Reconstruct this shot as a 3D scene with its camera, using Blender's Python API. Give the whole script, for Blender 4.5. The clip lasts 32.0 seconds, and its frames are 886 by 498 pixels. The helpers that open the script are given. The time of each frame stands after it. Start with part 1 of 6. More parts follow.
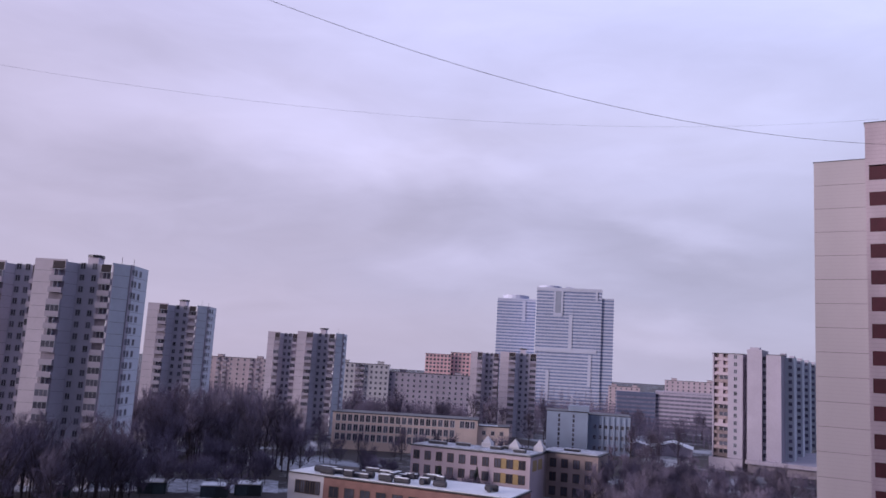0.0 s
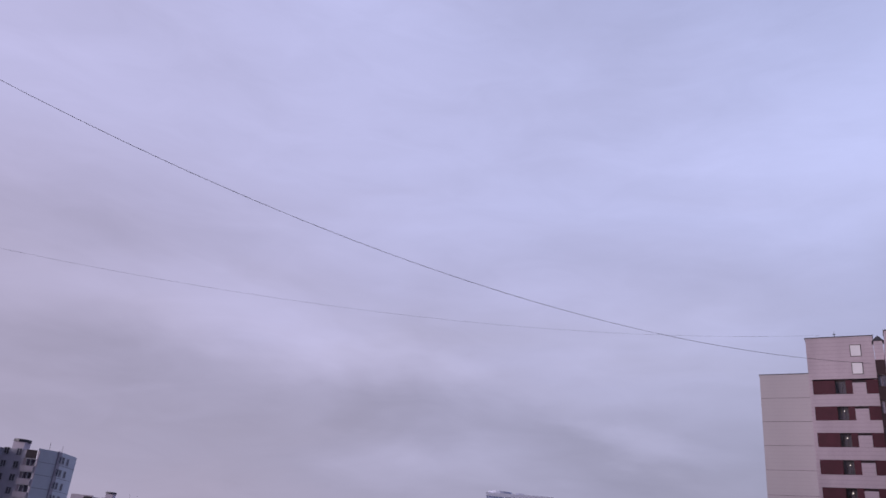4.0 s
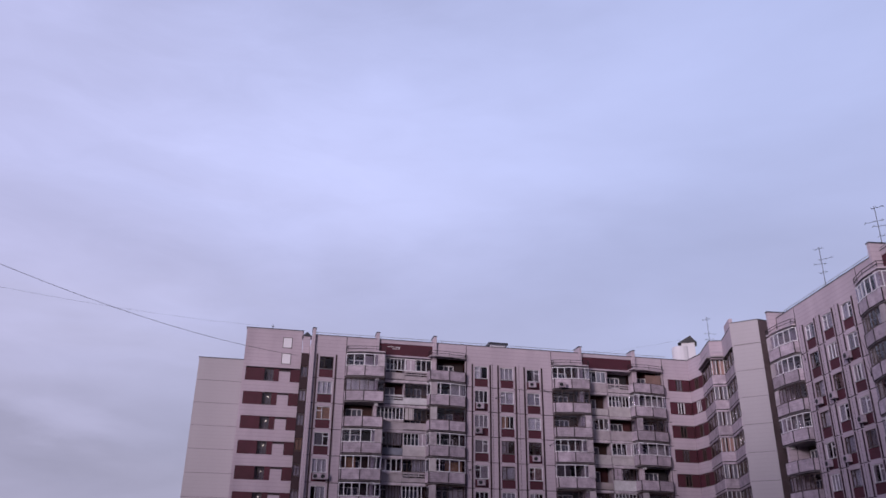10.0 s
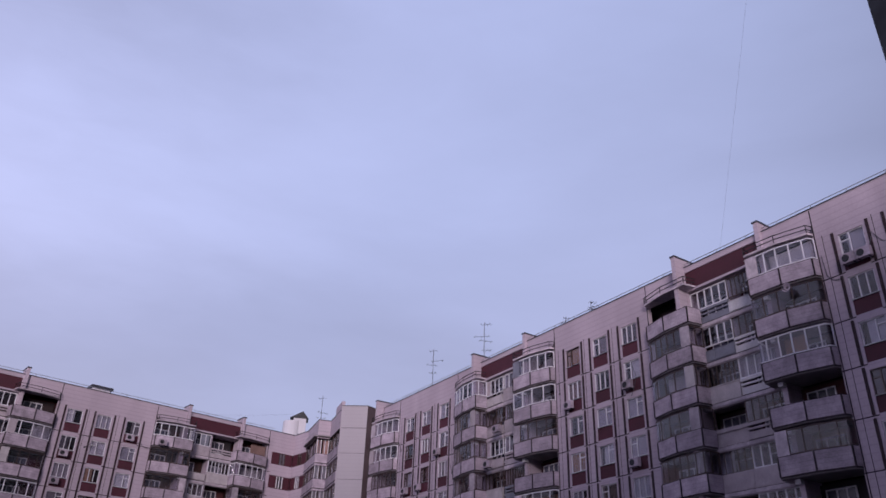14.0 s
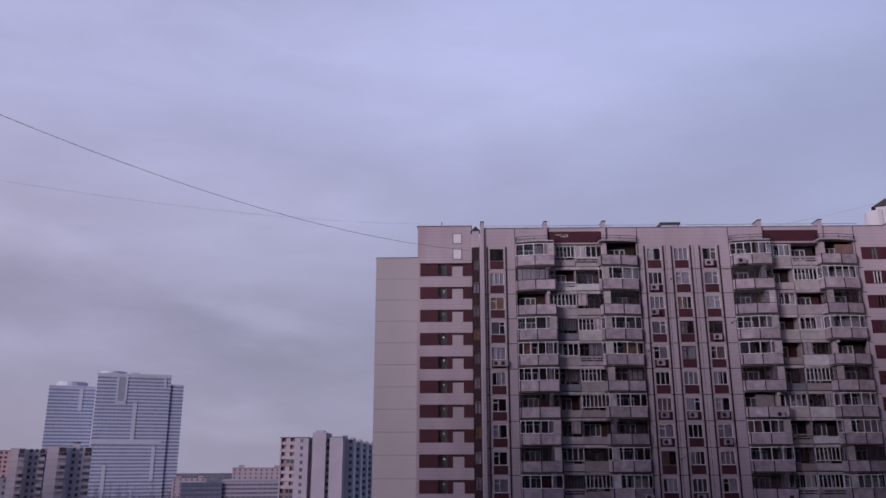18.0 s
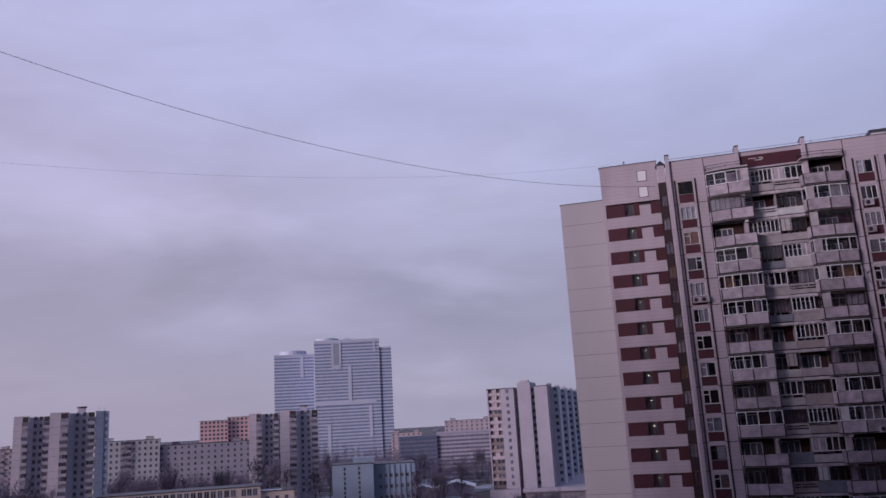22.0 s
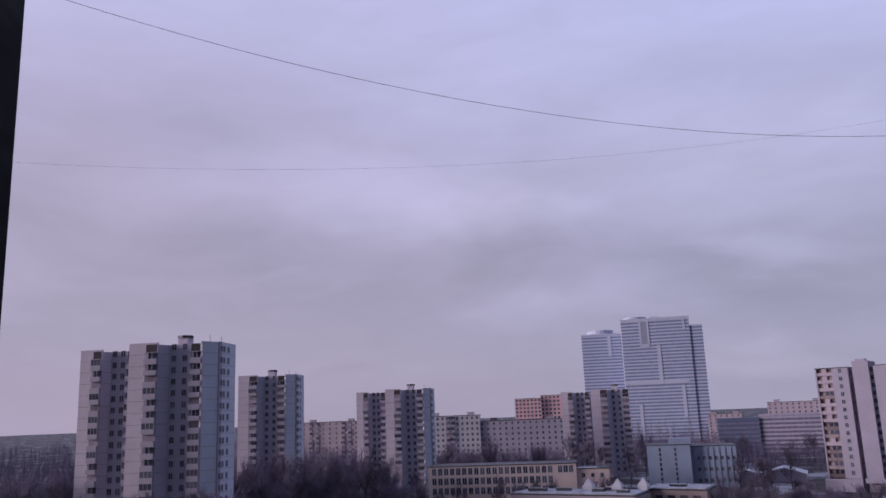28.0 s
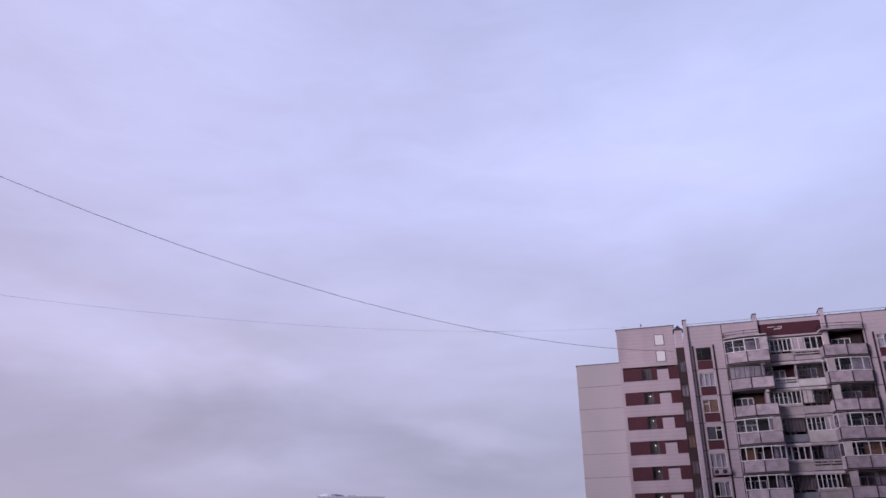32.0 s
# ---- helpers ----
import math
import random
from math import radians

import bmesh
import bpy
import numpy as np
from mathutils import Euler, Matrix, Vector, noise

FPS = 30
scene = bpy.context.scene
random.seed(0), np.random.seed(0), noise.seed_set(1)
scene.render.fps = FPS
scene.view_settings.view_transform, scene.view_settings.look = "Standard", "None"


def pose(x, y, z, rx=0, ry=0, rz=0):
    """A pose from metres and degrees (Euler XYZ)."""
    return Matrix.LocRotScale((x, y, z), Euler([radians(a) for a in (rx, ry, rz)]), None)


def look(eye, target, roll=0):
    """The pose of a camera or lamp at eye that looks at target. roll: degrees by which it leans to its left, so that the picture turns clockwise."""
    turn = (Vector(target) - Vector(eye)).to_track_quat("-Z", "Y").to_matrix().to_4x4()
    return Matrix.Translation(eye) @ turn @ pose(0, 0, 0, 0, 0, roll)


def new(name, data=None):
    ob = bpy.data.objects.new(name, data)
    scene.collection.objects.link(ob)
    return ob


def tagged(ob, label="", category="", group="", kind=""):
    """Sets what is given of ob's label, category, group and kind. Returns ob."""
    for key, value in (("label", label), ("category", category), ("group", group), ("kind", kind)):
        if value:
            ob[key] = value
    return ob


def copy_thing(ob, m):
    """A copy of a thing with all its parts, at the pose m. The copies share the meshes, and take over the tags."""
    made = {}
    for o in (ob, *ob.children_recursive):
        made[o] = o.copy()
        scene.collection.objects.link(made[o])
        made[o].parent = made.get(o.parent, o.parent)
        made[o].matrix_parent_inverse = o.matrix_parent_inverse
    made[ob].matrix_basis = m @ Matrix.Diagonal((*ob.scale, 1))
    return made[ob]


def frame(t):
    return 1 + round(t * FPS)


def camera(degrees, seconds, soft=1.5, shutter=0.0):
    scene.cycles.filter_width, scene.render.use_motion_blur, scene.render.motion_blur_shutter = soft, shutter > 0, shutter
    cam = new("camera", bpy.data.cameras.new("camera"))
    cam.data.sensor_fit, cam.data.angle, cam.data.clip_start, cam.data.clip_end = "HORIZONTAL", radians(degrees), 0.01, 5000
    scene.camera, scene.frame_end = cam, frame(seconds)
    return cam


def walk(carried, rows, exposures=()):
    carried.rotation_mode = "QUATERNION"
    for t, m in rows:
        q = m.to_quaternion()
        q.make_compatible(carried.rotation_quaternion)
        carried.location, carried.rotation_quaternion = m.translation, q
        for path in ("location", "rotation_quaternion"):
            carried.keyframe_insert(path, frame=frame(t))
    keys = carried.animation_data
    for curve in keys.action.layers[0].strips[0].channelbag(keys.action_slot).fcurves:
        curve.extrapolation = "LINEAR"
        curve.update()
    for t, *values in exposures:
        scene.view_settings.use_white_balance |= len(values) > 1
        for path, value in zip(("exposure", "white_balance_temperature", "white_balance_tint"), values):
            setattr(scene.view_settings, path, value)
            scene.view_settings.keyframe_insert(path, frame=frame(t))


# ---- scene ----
# compass turn, rise and lean of the view in degrees
TURNS = (
    (0.0, -6.80, 8.34, -3.37),
    (0.5, -5.63, 9.83, -3.22),
    (1.0, -4.02, 8.55, -2.60),
    (1.5, -3.36, 9.12, -2.78),
    (2.0, -4.04, 11.04, -3.17),
    (2.5, -4.65, 12.74, -3.49),
    (3.2, -5.10, 16.40, -4.10),
    (3.9, -4.60, 21.80, -5.20),
    (4.5, -2.19, 26.10, -6.70),
    (5.0, 5.95, 27.42, -6.38),
    (5.5, 15.80, 28.74, -4.86),
    (6.0, 20.27, 29.14, -3.57),
    (6.5, 24.51, 30.77, -2.93),
    (7.0, 27.28, 30.22, -1.12),
    (7.5, 29.47, 27.11, -0.92),
    (8.0, 28.53, 28.78, -1.83),
    (8.5, 30.00, 26.31, -2.67),
    (9.0, 32.20, 24.39, -1.86),
    (9.5, 34.06, 23.78, -1.43),
    (10.0, 35.95, 23.22, -0.75),
    (10.5, 40.48, 22.30, -1.71),
    (11.0, 43.99, 24.46, 0.24),
    (11.5, 48.61, 25.17, -0.12),
    (12.0, 53.89, 26.78, -1.34),
    (12.5, 57.00, 27.14, -1.92),
    (13.0, 60.03, 28.55, -2.71),
    (13.5, 62.82, 29.01, -2.31),
    (14.0, 63.72, 28.55, -2.00),
    (14.5, 63.31, 27.75, -1.21),
    (15.0, 57.25, 24.66, 1.78),
    (15.5, 49.24, 21.80, 3.29),
    (16.5, 36.60, 18.20, 2.30),
    (17.5, 25.05, 15.37, 0.81),
    (18.0, 23.52, 15.29, 0.12),
    (18.5, 21.95, 13.87, 0.22),
    (19.0, 20.29, 12.39, 0.00),
    (19.5, 21.04, 10.86, 0.03),
    (20.0, 20.73, 10.20, 0.40),
    (20.5, 21.33, 10.06, 0.53),
    (21.0, 20.76, 10.27, 0.69),
    (21.5, 16.97, 12.22, 1.29),
    (22.0, 9.74, 12.12, 3.28),
    (22.5, 5.50, 13.24, 3.63),
    (23.0, 3.18, 14.45, 3.57),
    (23.5, 2.38, 14.73, 3.72),
    (24.0, 1.45, 14.50, 2.50),
    (24.5, -0.09, 13.54, 1.71),
    (25.0, -0.08, 12.94, 1.88),
    (25.5, -1.23, 12.01, 2.03),
    (26.0, -7.89, 12.64, 0.66),
    (26.5, -12.30, 13.71, 0.45),
    (27.2, -15.20, 13.20, 0.90),
    (27.9, -13.00, 11.80, 2.00),
    (28.5, -9.41, 11.59, 2.83),
    (29.0, -10.09, 14.04, 2.88),
    (29.5, -9.15, 15.38, 3.14),
    (30.0, -4.22, 17.94, 2.17),
    (30.5, -2.79, 20.73, 0.61),
    (31.0, -1.37, 22.04, 0.09),
    (31.5, 2.90, 22.34, 0.65),
    (32.0, 8.89, 23.27, 0.44),
)

EYE = Vector((0.0, 0.0, 32.0))


def aim(turn, rise, lean):
    a, e = radians(turn), radians(rise)
    way = Vector((math.sin(a) * math.cos(e), math.cos(a) * math.cos(e), math.sin(e)))
    return look(EYE, EYE + way * 10, -lean)


cam = camera(58.33, 32.0, soft=1.6)
walk(cam, [(t, aim(a, e, r)) for t, a, e, r in TURNS],
     exposures=((0.0, 0.36), (1.0, -0.08), (2.0, -0.25), (2.5, -0.25), (3.5, -0.1), (4.5, -0.06), (6.0, 0.04), (8.0, 0.04), (10.0, 0.05), (11.0, -0.07), (12.0, -0.05), (13.0, -0.04), (15.0, -0.02), (17.5, -0.26), (18.0, -0.26), (19.0, -0.22), (20.0, -0.10), (22.0, -0.10), (23.0, -0.32), (24.0, -0.14), (25.0, -0.07), (26.0, -0.16), (26.5, -0.2), (28.5, -0.05), (30.0, -0.08), (32.0, 0.14)))

# ---- sky and light ----
SUN_TURN, SUN_RISE = 247.0, 9.0
world = bpy.data.worlds.new("overcast_sky")
scene.world = world
world.use_nodes = True
wt = world.node_tree
wn = wt.nodes
wn.clear()


def wnode(kind, **inputs):
    n = wn.new(kind)
    for k, v in inputs.items():
        n.inputs[k].default_value = v
    return n


w_out = wn.new("ShaderNodeOutputWorld")
w_bg = wn.new("ShaderNodeBackground")
w_sky = wn.new("ShaderNodeTexSky")
w_sky.sky_type = "NISHITA"
w_sky.sun_disc = False
w_sky.sun_elevation = radians(SUN_RISE)
w_sky.sun_rotation = radians(SUN_TURN)
w_sky.air_density, w_sky.dust_density, w_sky.ozone_density = 1.4, 2.0, 2.0
w_co = wn.new("ShaderNodeTexCoord")
w_map = wn.new("ShaderNodeMapping")
w_map.inputs["Scale"].default_value = (1.0, 1.0, 3.2)
w_map.inputs["Rotation"].default_value = (0.10, 0.06, 0.3)
w_n1 = wnode("ShaderNodeTexNoise", Scale=2.0, Detail=4.0, Roughness=0.48, Distortion=0.5)
w_r1 = wnode("ShaderNodeMapRange")
w_r1.inputs["From Min"].default_value, w_r1.inputs["From Max"].default_value = 0.32, 0.68
w_r1.inputs["To Min"].default_value, w_r1.inputs["To Max"].default_value = 0.94, 1.05
w_sep = wn.new("ShaderNodeSeparateXYZ")
w_mx = wnode("ShaderNodeMapRange")
w_mx.inputs["From Min"].default_value, w_mx.inputs["From Max"].default_value = -0.55, 0.75
w_tint = wn.new("ShaderNodeMix")
w_tint.data_type = "RGBA"
w_tint.inputs["A"].default_value = (1.02, 0.965, 1.01, 1)
w_tint.inputs["B"].default_value = (0.87, 0.945, 1.04, 1)
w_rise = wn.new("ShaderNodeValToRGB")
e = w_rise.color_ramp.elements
# above the view the sky is darkened, to dim the lower fronts
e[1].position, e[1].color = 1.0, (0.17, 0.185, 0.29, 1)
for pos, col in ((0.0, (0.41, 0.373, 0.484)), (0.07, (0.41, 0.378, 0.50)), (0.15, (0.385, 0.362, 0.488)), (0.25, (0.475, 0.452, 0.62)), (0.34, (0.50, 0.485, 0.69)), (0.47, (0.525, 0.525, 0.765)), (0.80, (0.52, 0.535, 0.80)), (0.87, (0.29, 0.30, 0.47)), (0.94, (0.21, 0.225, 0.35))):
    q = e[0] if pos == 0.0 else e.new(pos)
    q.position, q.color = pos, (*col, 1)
w_mul = wn.new("ShaderNodeMix")
w_mul.data_type, w_mul.blend_type = "RGBA", "MULTIPLY"
w_mul.inputs["Factor"].default_value = 1.0
w_cl = wn.new("ShaderNodeVectorMath")
w_cl.operation = "SCALE"
w_add = wn.new("ShaderNodeMix")
w_add.data_type, w_add.blend_type = "RGBA", "MIX"
w_add.inputs["Factor"].default_value = 0.05
w_scl = wn.new("ShaderNodeMix")
w_scl.data_type, w_scl.blend_type = "RGBA", "MULTIPLY"
w_scl.inputs["Factor"].default_value = 1.0
w_scl.inputs["B"].default_value = (10.45, 10.65, 10.65, 1)
link = wt.links.new
link(w_co.outputs["Generated"], w_map.inputs["Vector"])
link(w_map.outputs["Vector"], w_n1.inputs["Vector"])
link(w_n1.outputs["Fac"], w_r1.inputs["Value"])
link(w_co.outputs["Generated"], w_sep.inputs[0])
link(w_sep.outputs["X"], w_mx.inputs["Value"])
link(w_mx.outputs["Result"], w_tint.inputs["Factor"])
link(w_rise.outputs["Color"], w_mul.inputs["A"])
link(w_tint.outputs["Result"], w_mul.inputs["B"])
link(w_mul.outputs["Result"], w_cl.inputs[0])
link(w_r1.outputs["Result"], w_cl.inputs["Scale"])
# cloud banks by compass and height in degrees: centre, half width and height, slope, strength
CLOUDS = ((-7.5, 14.7, 13, 4.2, 0, 0.15), (-18, 17.0, 16, 5.0, -6, 0.08), (-25, 12.3, 17, 3.6, 4, -0.12), (-33, 9.8, 9, 2.4, 0, 0.05),
          (-3, 10.4, 15, 3.0, 3, -0.14), (8, 7.6, 12, 3.4, -22, -0.11), (-11.5, 9.6, 8, 1.8, 0, 0.06), (11, 9.9, 9, 1.8, -10, 0.12),
          (8.3, 3.0, 7, 1.9, 0, 0.14), (12.5, 18.0, 17, 5.0, 0, 0.17), (-29, 20.5, 16, 3.6, 0, -0.07), (13, 19.9, 6, 1.8, 12, -0.05),
          # the last two banks darken the top in place of the lens's dim corners
          (24, 30, 26, 11, 0, 0.07), (33, 27.0, 26, 9.5, 0, 0.18), (52, 33, 28, 11, 0, 0.10), (50, 21.5, 24, 6.5, 0, -0.08), (34, 20.0, 16, 4.5, 0, -0.03), (84, 38, 20, 14, 0, -0.05), (36, 43.5, 26, 10, 0, -0.15), (10, 43, 24, 10, 0, -0.12))


def wmath(op, a, b=None, c=None):
    n = wn.new("ShaderNodeMath")
    n.operation = op
    for i, x in enumerate((a, b, c)):
        if isinstance(x, (int, float)):
            n.inputs[i].default_value = x
        elif x is not None:
            link(x, n.inputs[i])
    return n.outputs[0]


w_turn = wmath("MULTIPLY", wmath("ARCTAN2", w_sep.outputs["X"], w_sep.outputs["Y"]), 57.29578)
w_high = wmath("MULTIPLY", wmath("ARCSINE", w_sep.outputs["Z"]), 57.29578)
# the cover grows smoother towards the east
w_even = wn.new("ShaderNodeMapRange")
w_even.interpolation_type = "SMOOTHSTEP"
w_even.inputs["From Min"].default_value, w_even.inputs["From Max"].default_value = 18.0, 50.0
w_even.inputs["To Min"].default_value, w_even.inputs["To Max"].default_value = 1.0, 0.3
link(w_turn, w_even.inputs["Value"])
w_calm = w_even.outputs["Result"]
w_wave = wmath("MULTIPLY", wmath("MULTIPLY_ADD", w_n1.outputs["Fac"], 0.32, -0.16), w_calm)
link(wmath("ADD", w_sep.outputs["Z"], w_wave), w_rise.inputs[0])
w_pt = wn.new("ShaderNodeCombineXYZ")
link(w_turn, w_pt.inputs[0])
link(w_high, w_pt.inputs[1])
w_str = wn.new("ShaderNodeMapping")
w_str.inputs["Scale"].default_value = (0.05, 0.15, 1.0)
link(w_pt.outputs[0], w_str.inputs["Vector"])
w_curl = wnode("ShaderNodeTexNoise", Scale=1.3, Detail=5.0, Roughness=0.55)
link(w_str.outputs["Vector"], w_curl.inputs["Vector"])
w_bend = wn.new("ShaderNodeVectorMath")
w_bend.operation = "MULTIPLY_ADD"
w_bend.inputs[1].default_value = (18.0, 6.5, 0.0)
link(w_curl.outputs["Color"], w_bend.inputs[0])
w_back = wn.new("ShaderNodeVectorMath")
w_back.operation = "ADD"
w_back.inputs[1].default_value = (-9.0, -3.25, 0.0)
link(w_pt.outputs[0], w_back.inputs[0])
link(w_back.outputs[0], w_bend.inputs[2])
w_wisp = wnode("ShaderNodeTexNoise", Scale=2.6, Detail=6.0, Roughness=0.6, Distortion=0.8)
link(w_str.outputs["Vector"], w_wisp.inputs["Vector"])
w_sum = wmath("MULTIPLY_ADD", wmath("MULTIPLY_ADD", w_wisp.outputs["Fac"], 0.16, -0.08), w_calm, 1.0)
for c_turn, c_high, c_wide, c_tall, c_slope, c_gain in CLOUDS:
    w_at = wn.new("ShaderNodeMapping")
    w_at.vector_type = "TEXTURE"
    w_at.inputs["Location"].default_value = (c_turn, c_high, 0.0)
    w_at.inputs["Rotation"].default_value = (0.0, 0.0, radians(c_slope))
    w_at.inputs["Scale"].default_value = (c_wide, c_tall, 1.0)
    link(w_bend.outputs[0], w_at.inputs["Vector"])
    w_ball = wn.new("ShaderNodeTexGradient")
    w_ball.gradient_type = "SPHERICAL"
    link(w_at.outputs["Vector"], w_ball.inputs["Vector"])
    w_soft = wn.new("ShaderNodeMapRange")
    w_soft.interpolation_type = "SMOOTHSTEP"
    link(w_ball.outputs["Fac"], w_soft.inputs["Value"])
    w_sum = wmath("MULTIPLY_ADD", w_soft.outputs["Result"], c_gain, w_sum)
# darker sky out of view to the south-east, added to deepen the fronts' shade
w_away = wn.new("ShaderNodeVectorMath")
w_away.operation = "DOT_PRODUCT"
w_away.inputs[1].default_value = (math.sin(radians(160)), math.cos(radians(160)), 0.0)
link(w_co.outputs["Generated"], w_away.inputs[0])
w_dimmed = wn.new("ShaderNodeMapRange")
w_dimmed.interpolation_type = "SMOOTHSTEP"
w_dimmed.inputs["From Min"].default_value, w_dimmed.inputs["From Max"].default_value = 0.12, 0.80
w_dimmed.inputs["To Min"].default_value, w_dimmed.inputs["To Max"].default_value = 1.0, 0.25
link(w_away.outputs["Value"], w_dimmed.inputs["Value"])
w_sum = wmath("MULTIPLY", w_sum, w_dimmed.outputs["Result"])
w_bank = wn.new("ShaderNodeVectorMath")
w_bank.operation = "SCALE"
link(w_cl.outputs["Vector"], w_bank.inputs[0])
link(w_sum, w_bank.inputs["Scale"])
link(w_bank.outputs["Vector"], w_scl.inputs["A"])
link(w_scl.outputs["Result"], w_add.inputs["A"])
link(w_sky.outputs["Color"], w_add.inputs["B"])
link(w_add.outputs["Result"], w_bg.inputs["Color"])
w_bg.inputs["Strength"].default_value = 0.1
link(w_bg.outputs[0], w_out.inputs[0])

sun_data = bpy.data.lights.new("sun", "SUN")
sun_data.energy, sun_data.angle, sun_data.color = 2.5, radians(18), (1.0, 0.86, 0.91)
sun = new("sun", sun_data)
sa, se = radians(SUN_TURN), radians(SUN_RISE)
sun.matrix_world = look((math.sin(sa) * 90, math.cos(sa) * 90, 130), (math.sin(sa) * 90 - math.sin(sa) * math.cos(se), math.cos(sa) * 90 - math.cos(sa) * math.cos(se), 130 - math.sin(se)))


# ---- materials ----
def material(name, colour, rough=0.8, metal=0.0, vary=0.12, scale=0.6, fine=9.0, bump=0.02, per_piece=0.0, streak=1.0):
    """A surface with large stains and a fine grain; per_piece: spread between pieces."""
    m = bpy.data.materials.new(name)
    m.use_nodes = True
    t, n = m.node_tree, m.node_tree.nodes
    b = n["Principled BSDF"]
    b.inputs["Roughness"].default_value, b.inputs["Metallic"].default_value = rough, metal
    geo = n.new("ShaderNodeNewGeometry")
    mp = n.new("ShaderNodeMapping")
    mp.inputs["Scale"].default_value = (1.0, 1.0, streak)
    big = n.new("ShaderNodeTexNoise")
    big.inputs["Scale"].default_value, big.inputs["Detail"].default_value = scale, 5.0
    small = n.new("ShaderNodeTexNoise")
    small.inputs["Scale"].default_value, small.inputs["Detail"].default_value = fine, 3.0
    ramp = n.new("ShaderNodeMapRange")
    ramp.inputs["From Min"].default_value, ramp.inputs["From Max"].default_value = 0.3, 0.7
    ramp.inputs["To Min"].default_value, ramp.inputs["To Max"].default_value = 1 - vary, 1 + vary
    ramp2 = n.new("ShaderNodeMapRange")
    ramp2.inputs["From Min"].default_value, ramp2.inputs["From Max"].default_value = 0.3, 0.7
    ramp2.inputs["To Min"].default_value, ramp2.inputs["To Max"].default_value = 1 - vary * 0.5, 1 + vary * 0.5
    info = n.new("ShaderNodeObjectInfo")
    ramp3 = n.new("ShaderNodeMapRange")
    ramp3.inputs["To Min"].default_value, ramp3.inputs["To Max"].default_value = 1 - per_piece, 1 + per_piece
    m1, m2 = n.new("ShaderNodeMath"), n.new("ShaderNodeMath")
    m1.operation = m2.operation = "MULTIPLY"
    hsv = n.new("ShaderNodeHueSaturation")
    hsv.inputs["Color"].default_value = (*colour, 1)
    bp = n.new("ShaderNodeBump")
    bp.inputs["Strength"].default_value, bp.inputs["Distance"].default_value = 0.5, bump
    k = t.links.new
    k(geo.outputs["Position"], mp.inputs["Vector"])
    k(mp.outputs["Vector"], big.inputs["Vector"])
    k(geo.outputs["Position"], small.inputs["Vector"])
    k(big.outputs["Fac"], ramp.inputs["Value"])
    k(small.outputs["Fac"], ramp2.inputs["Value"])
    k(info.outputs["Random"], ramp3.inputs["Value"])
    k(ramp.outputs[0], m1.inputs[0])
    k(ramp2.outputs[0], m1.inputs[1])
    k(m1.outputs[0], m2.inputs[0])
    k(ramp3.outputs[0], m2.inputs[1])
    k(m2.outputs[0], hsv.inputs["Value"])
    k(hsv.outputs["Color"], b.inputs["Base Color"])
    k(small.outputs["Fac"], bp.inputs["Height"])
    k(bp.outputs["Normal"], b.inputs["Normal"])
    return m


def ribbed(m, depth=0.05, scale=2.1):
    """Level ribs cast into a panel."""
    t, n = m.node_tree, m.node_tree.nodes
    wv = n.new("ShaderNodeTexWave")
    wv.wave_type, wv.bands_direction = "BANDS", "Z"
    wv.inputs["Scale"].default_value, wv.inputs["Distortion"].default_value = scale, 0.15
    mr = n.new("ShaderNodeMapRange")
    mr.inputs["From Min"].default_value, mr.inputs["From Max"].default_value = 0.0, 0.12
    mr.inputs["To Min"].default_value, mr.inputs["To Max"].default_value = 1 - depth * 2, 1.0
    geo = [q for q in n if q.bl_idname == "ShaderNodeNewGeometry"][0]
    hsv = [q for q in n if q.bl_idname == "ShaderNodeHueSaturation"][0]
    old = hsv.inputs["Value"].links[0].from_socket
    mu = n.new("ShaderNodeMath")
    mu.operation = "MULTIPLY"
    t.links.new(geo.outputs["Position"], wv.inputs["Vector"])
    t.links.new(wv.outputs["Fac"], mr.inputs["Value"])
    t.links.new(mr.outputs[0], mu.inputs[0])
    t.links.new(old, mu.inputs[1])
    t.links.new(mu.outputs[0], hsv.inputs["Value"])
    return m


def glass(name, tint):
    """A window pane: clear, tinted, with the gloss of glass."""
    m = bpy.data.materials.new(name)
    m.use_nodes = True
    t, n = m.node_tree, m.node_tree.nodes
    n.remove(n["Principled BSDF"])
    tr = n.new("ShaderNodeBsdfTransparent")
    tr.inputs["Color"].default_value = (*tint, 1)
    gl = n.new("ShaderNodeBsdfGlossy")
    gl.inputs["Roughness"].default_value = 0.03
    fr = n.new("ShaderNodeLayerWeight")
    fr.inputs["Blend"].default_value = 0.5
    pw = n.new("ShaderNodeMath")
    pw.operation = "POWER"
    pw.inputs[1].default_value = 4.0
    gain = n.new("ShaderNodeMath")
    gain.operation = "MULTIPLY_ADD"
    gain.inputs[1].default_value, gain.inputs[2].default_value = 0.5, 0.06
    t.links.new(fr.outputs["Facing"], pw.inputs[0])
    t.links.new(pw.outputs[0], gain.inputs[0])
    mx = n.new("ShaderNodeMixShader")
    t.links.new(gain.outputs[0], mx.inputs[0])
    t.links.new(tr.outputs[0], mx.inputs[1])
    t.links.new(gl.outputs[0], mx.inputs[2])
    t.links.new(mx.outputs[0], n["Material Output"].inputs[0])
    return m


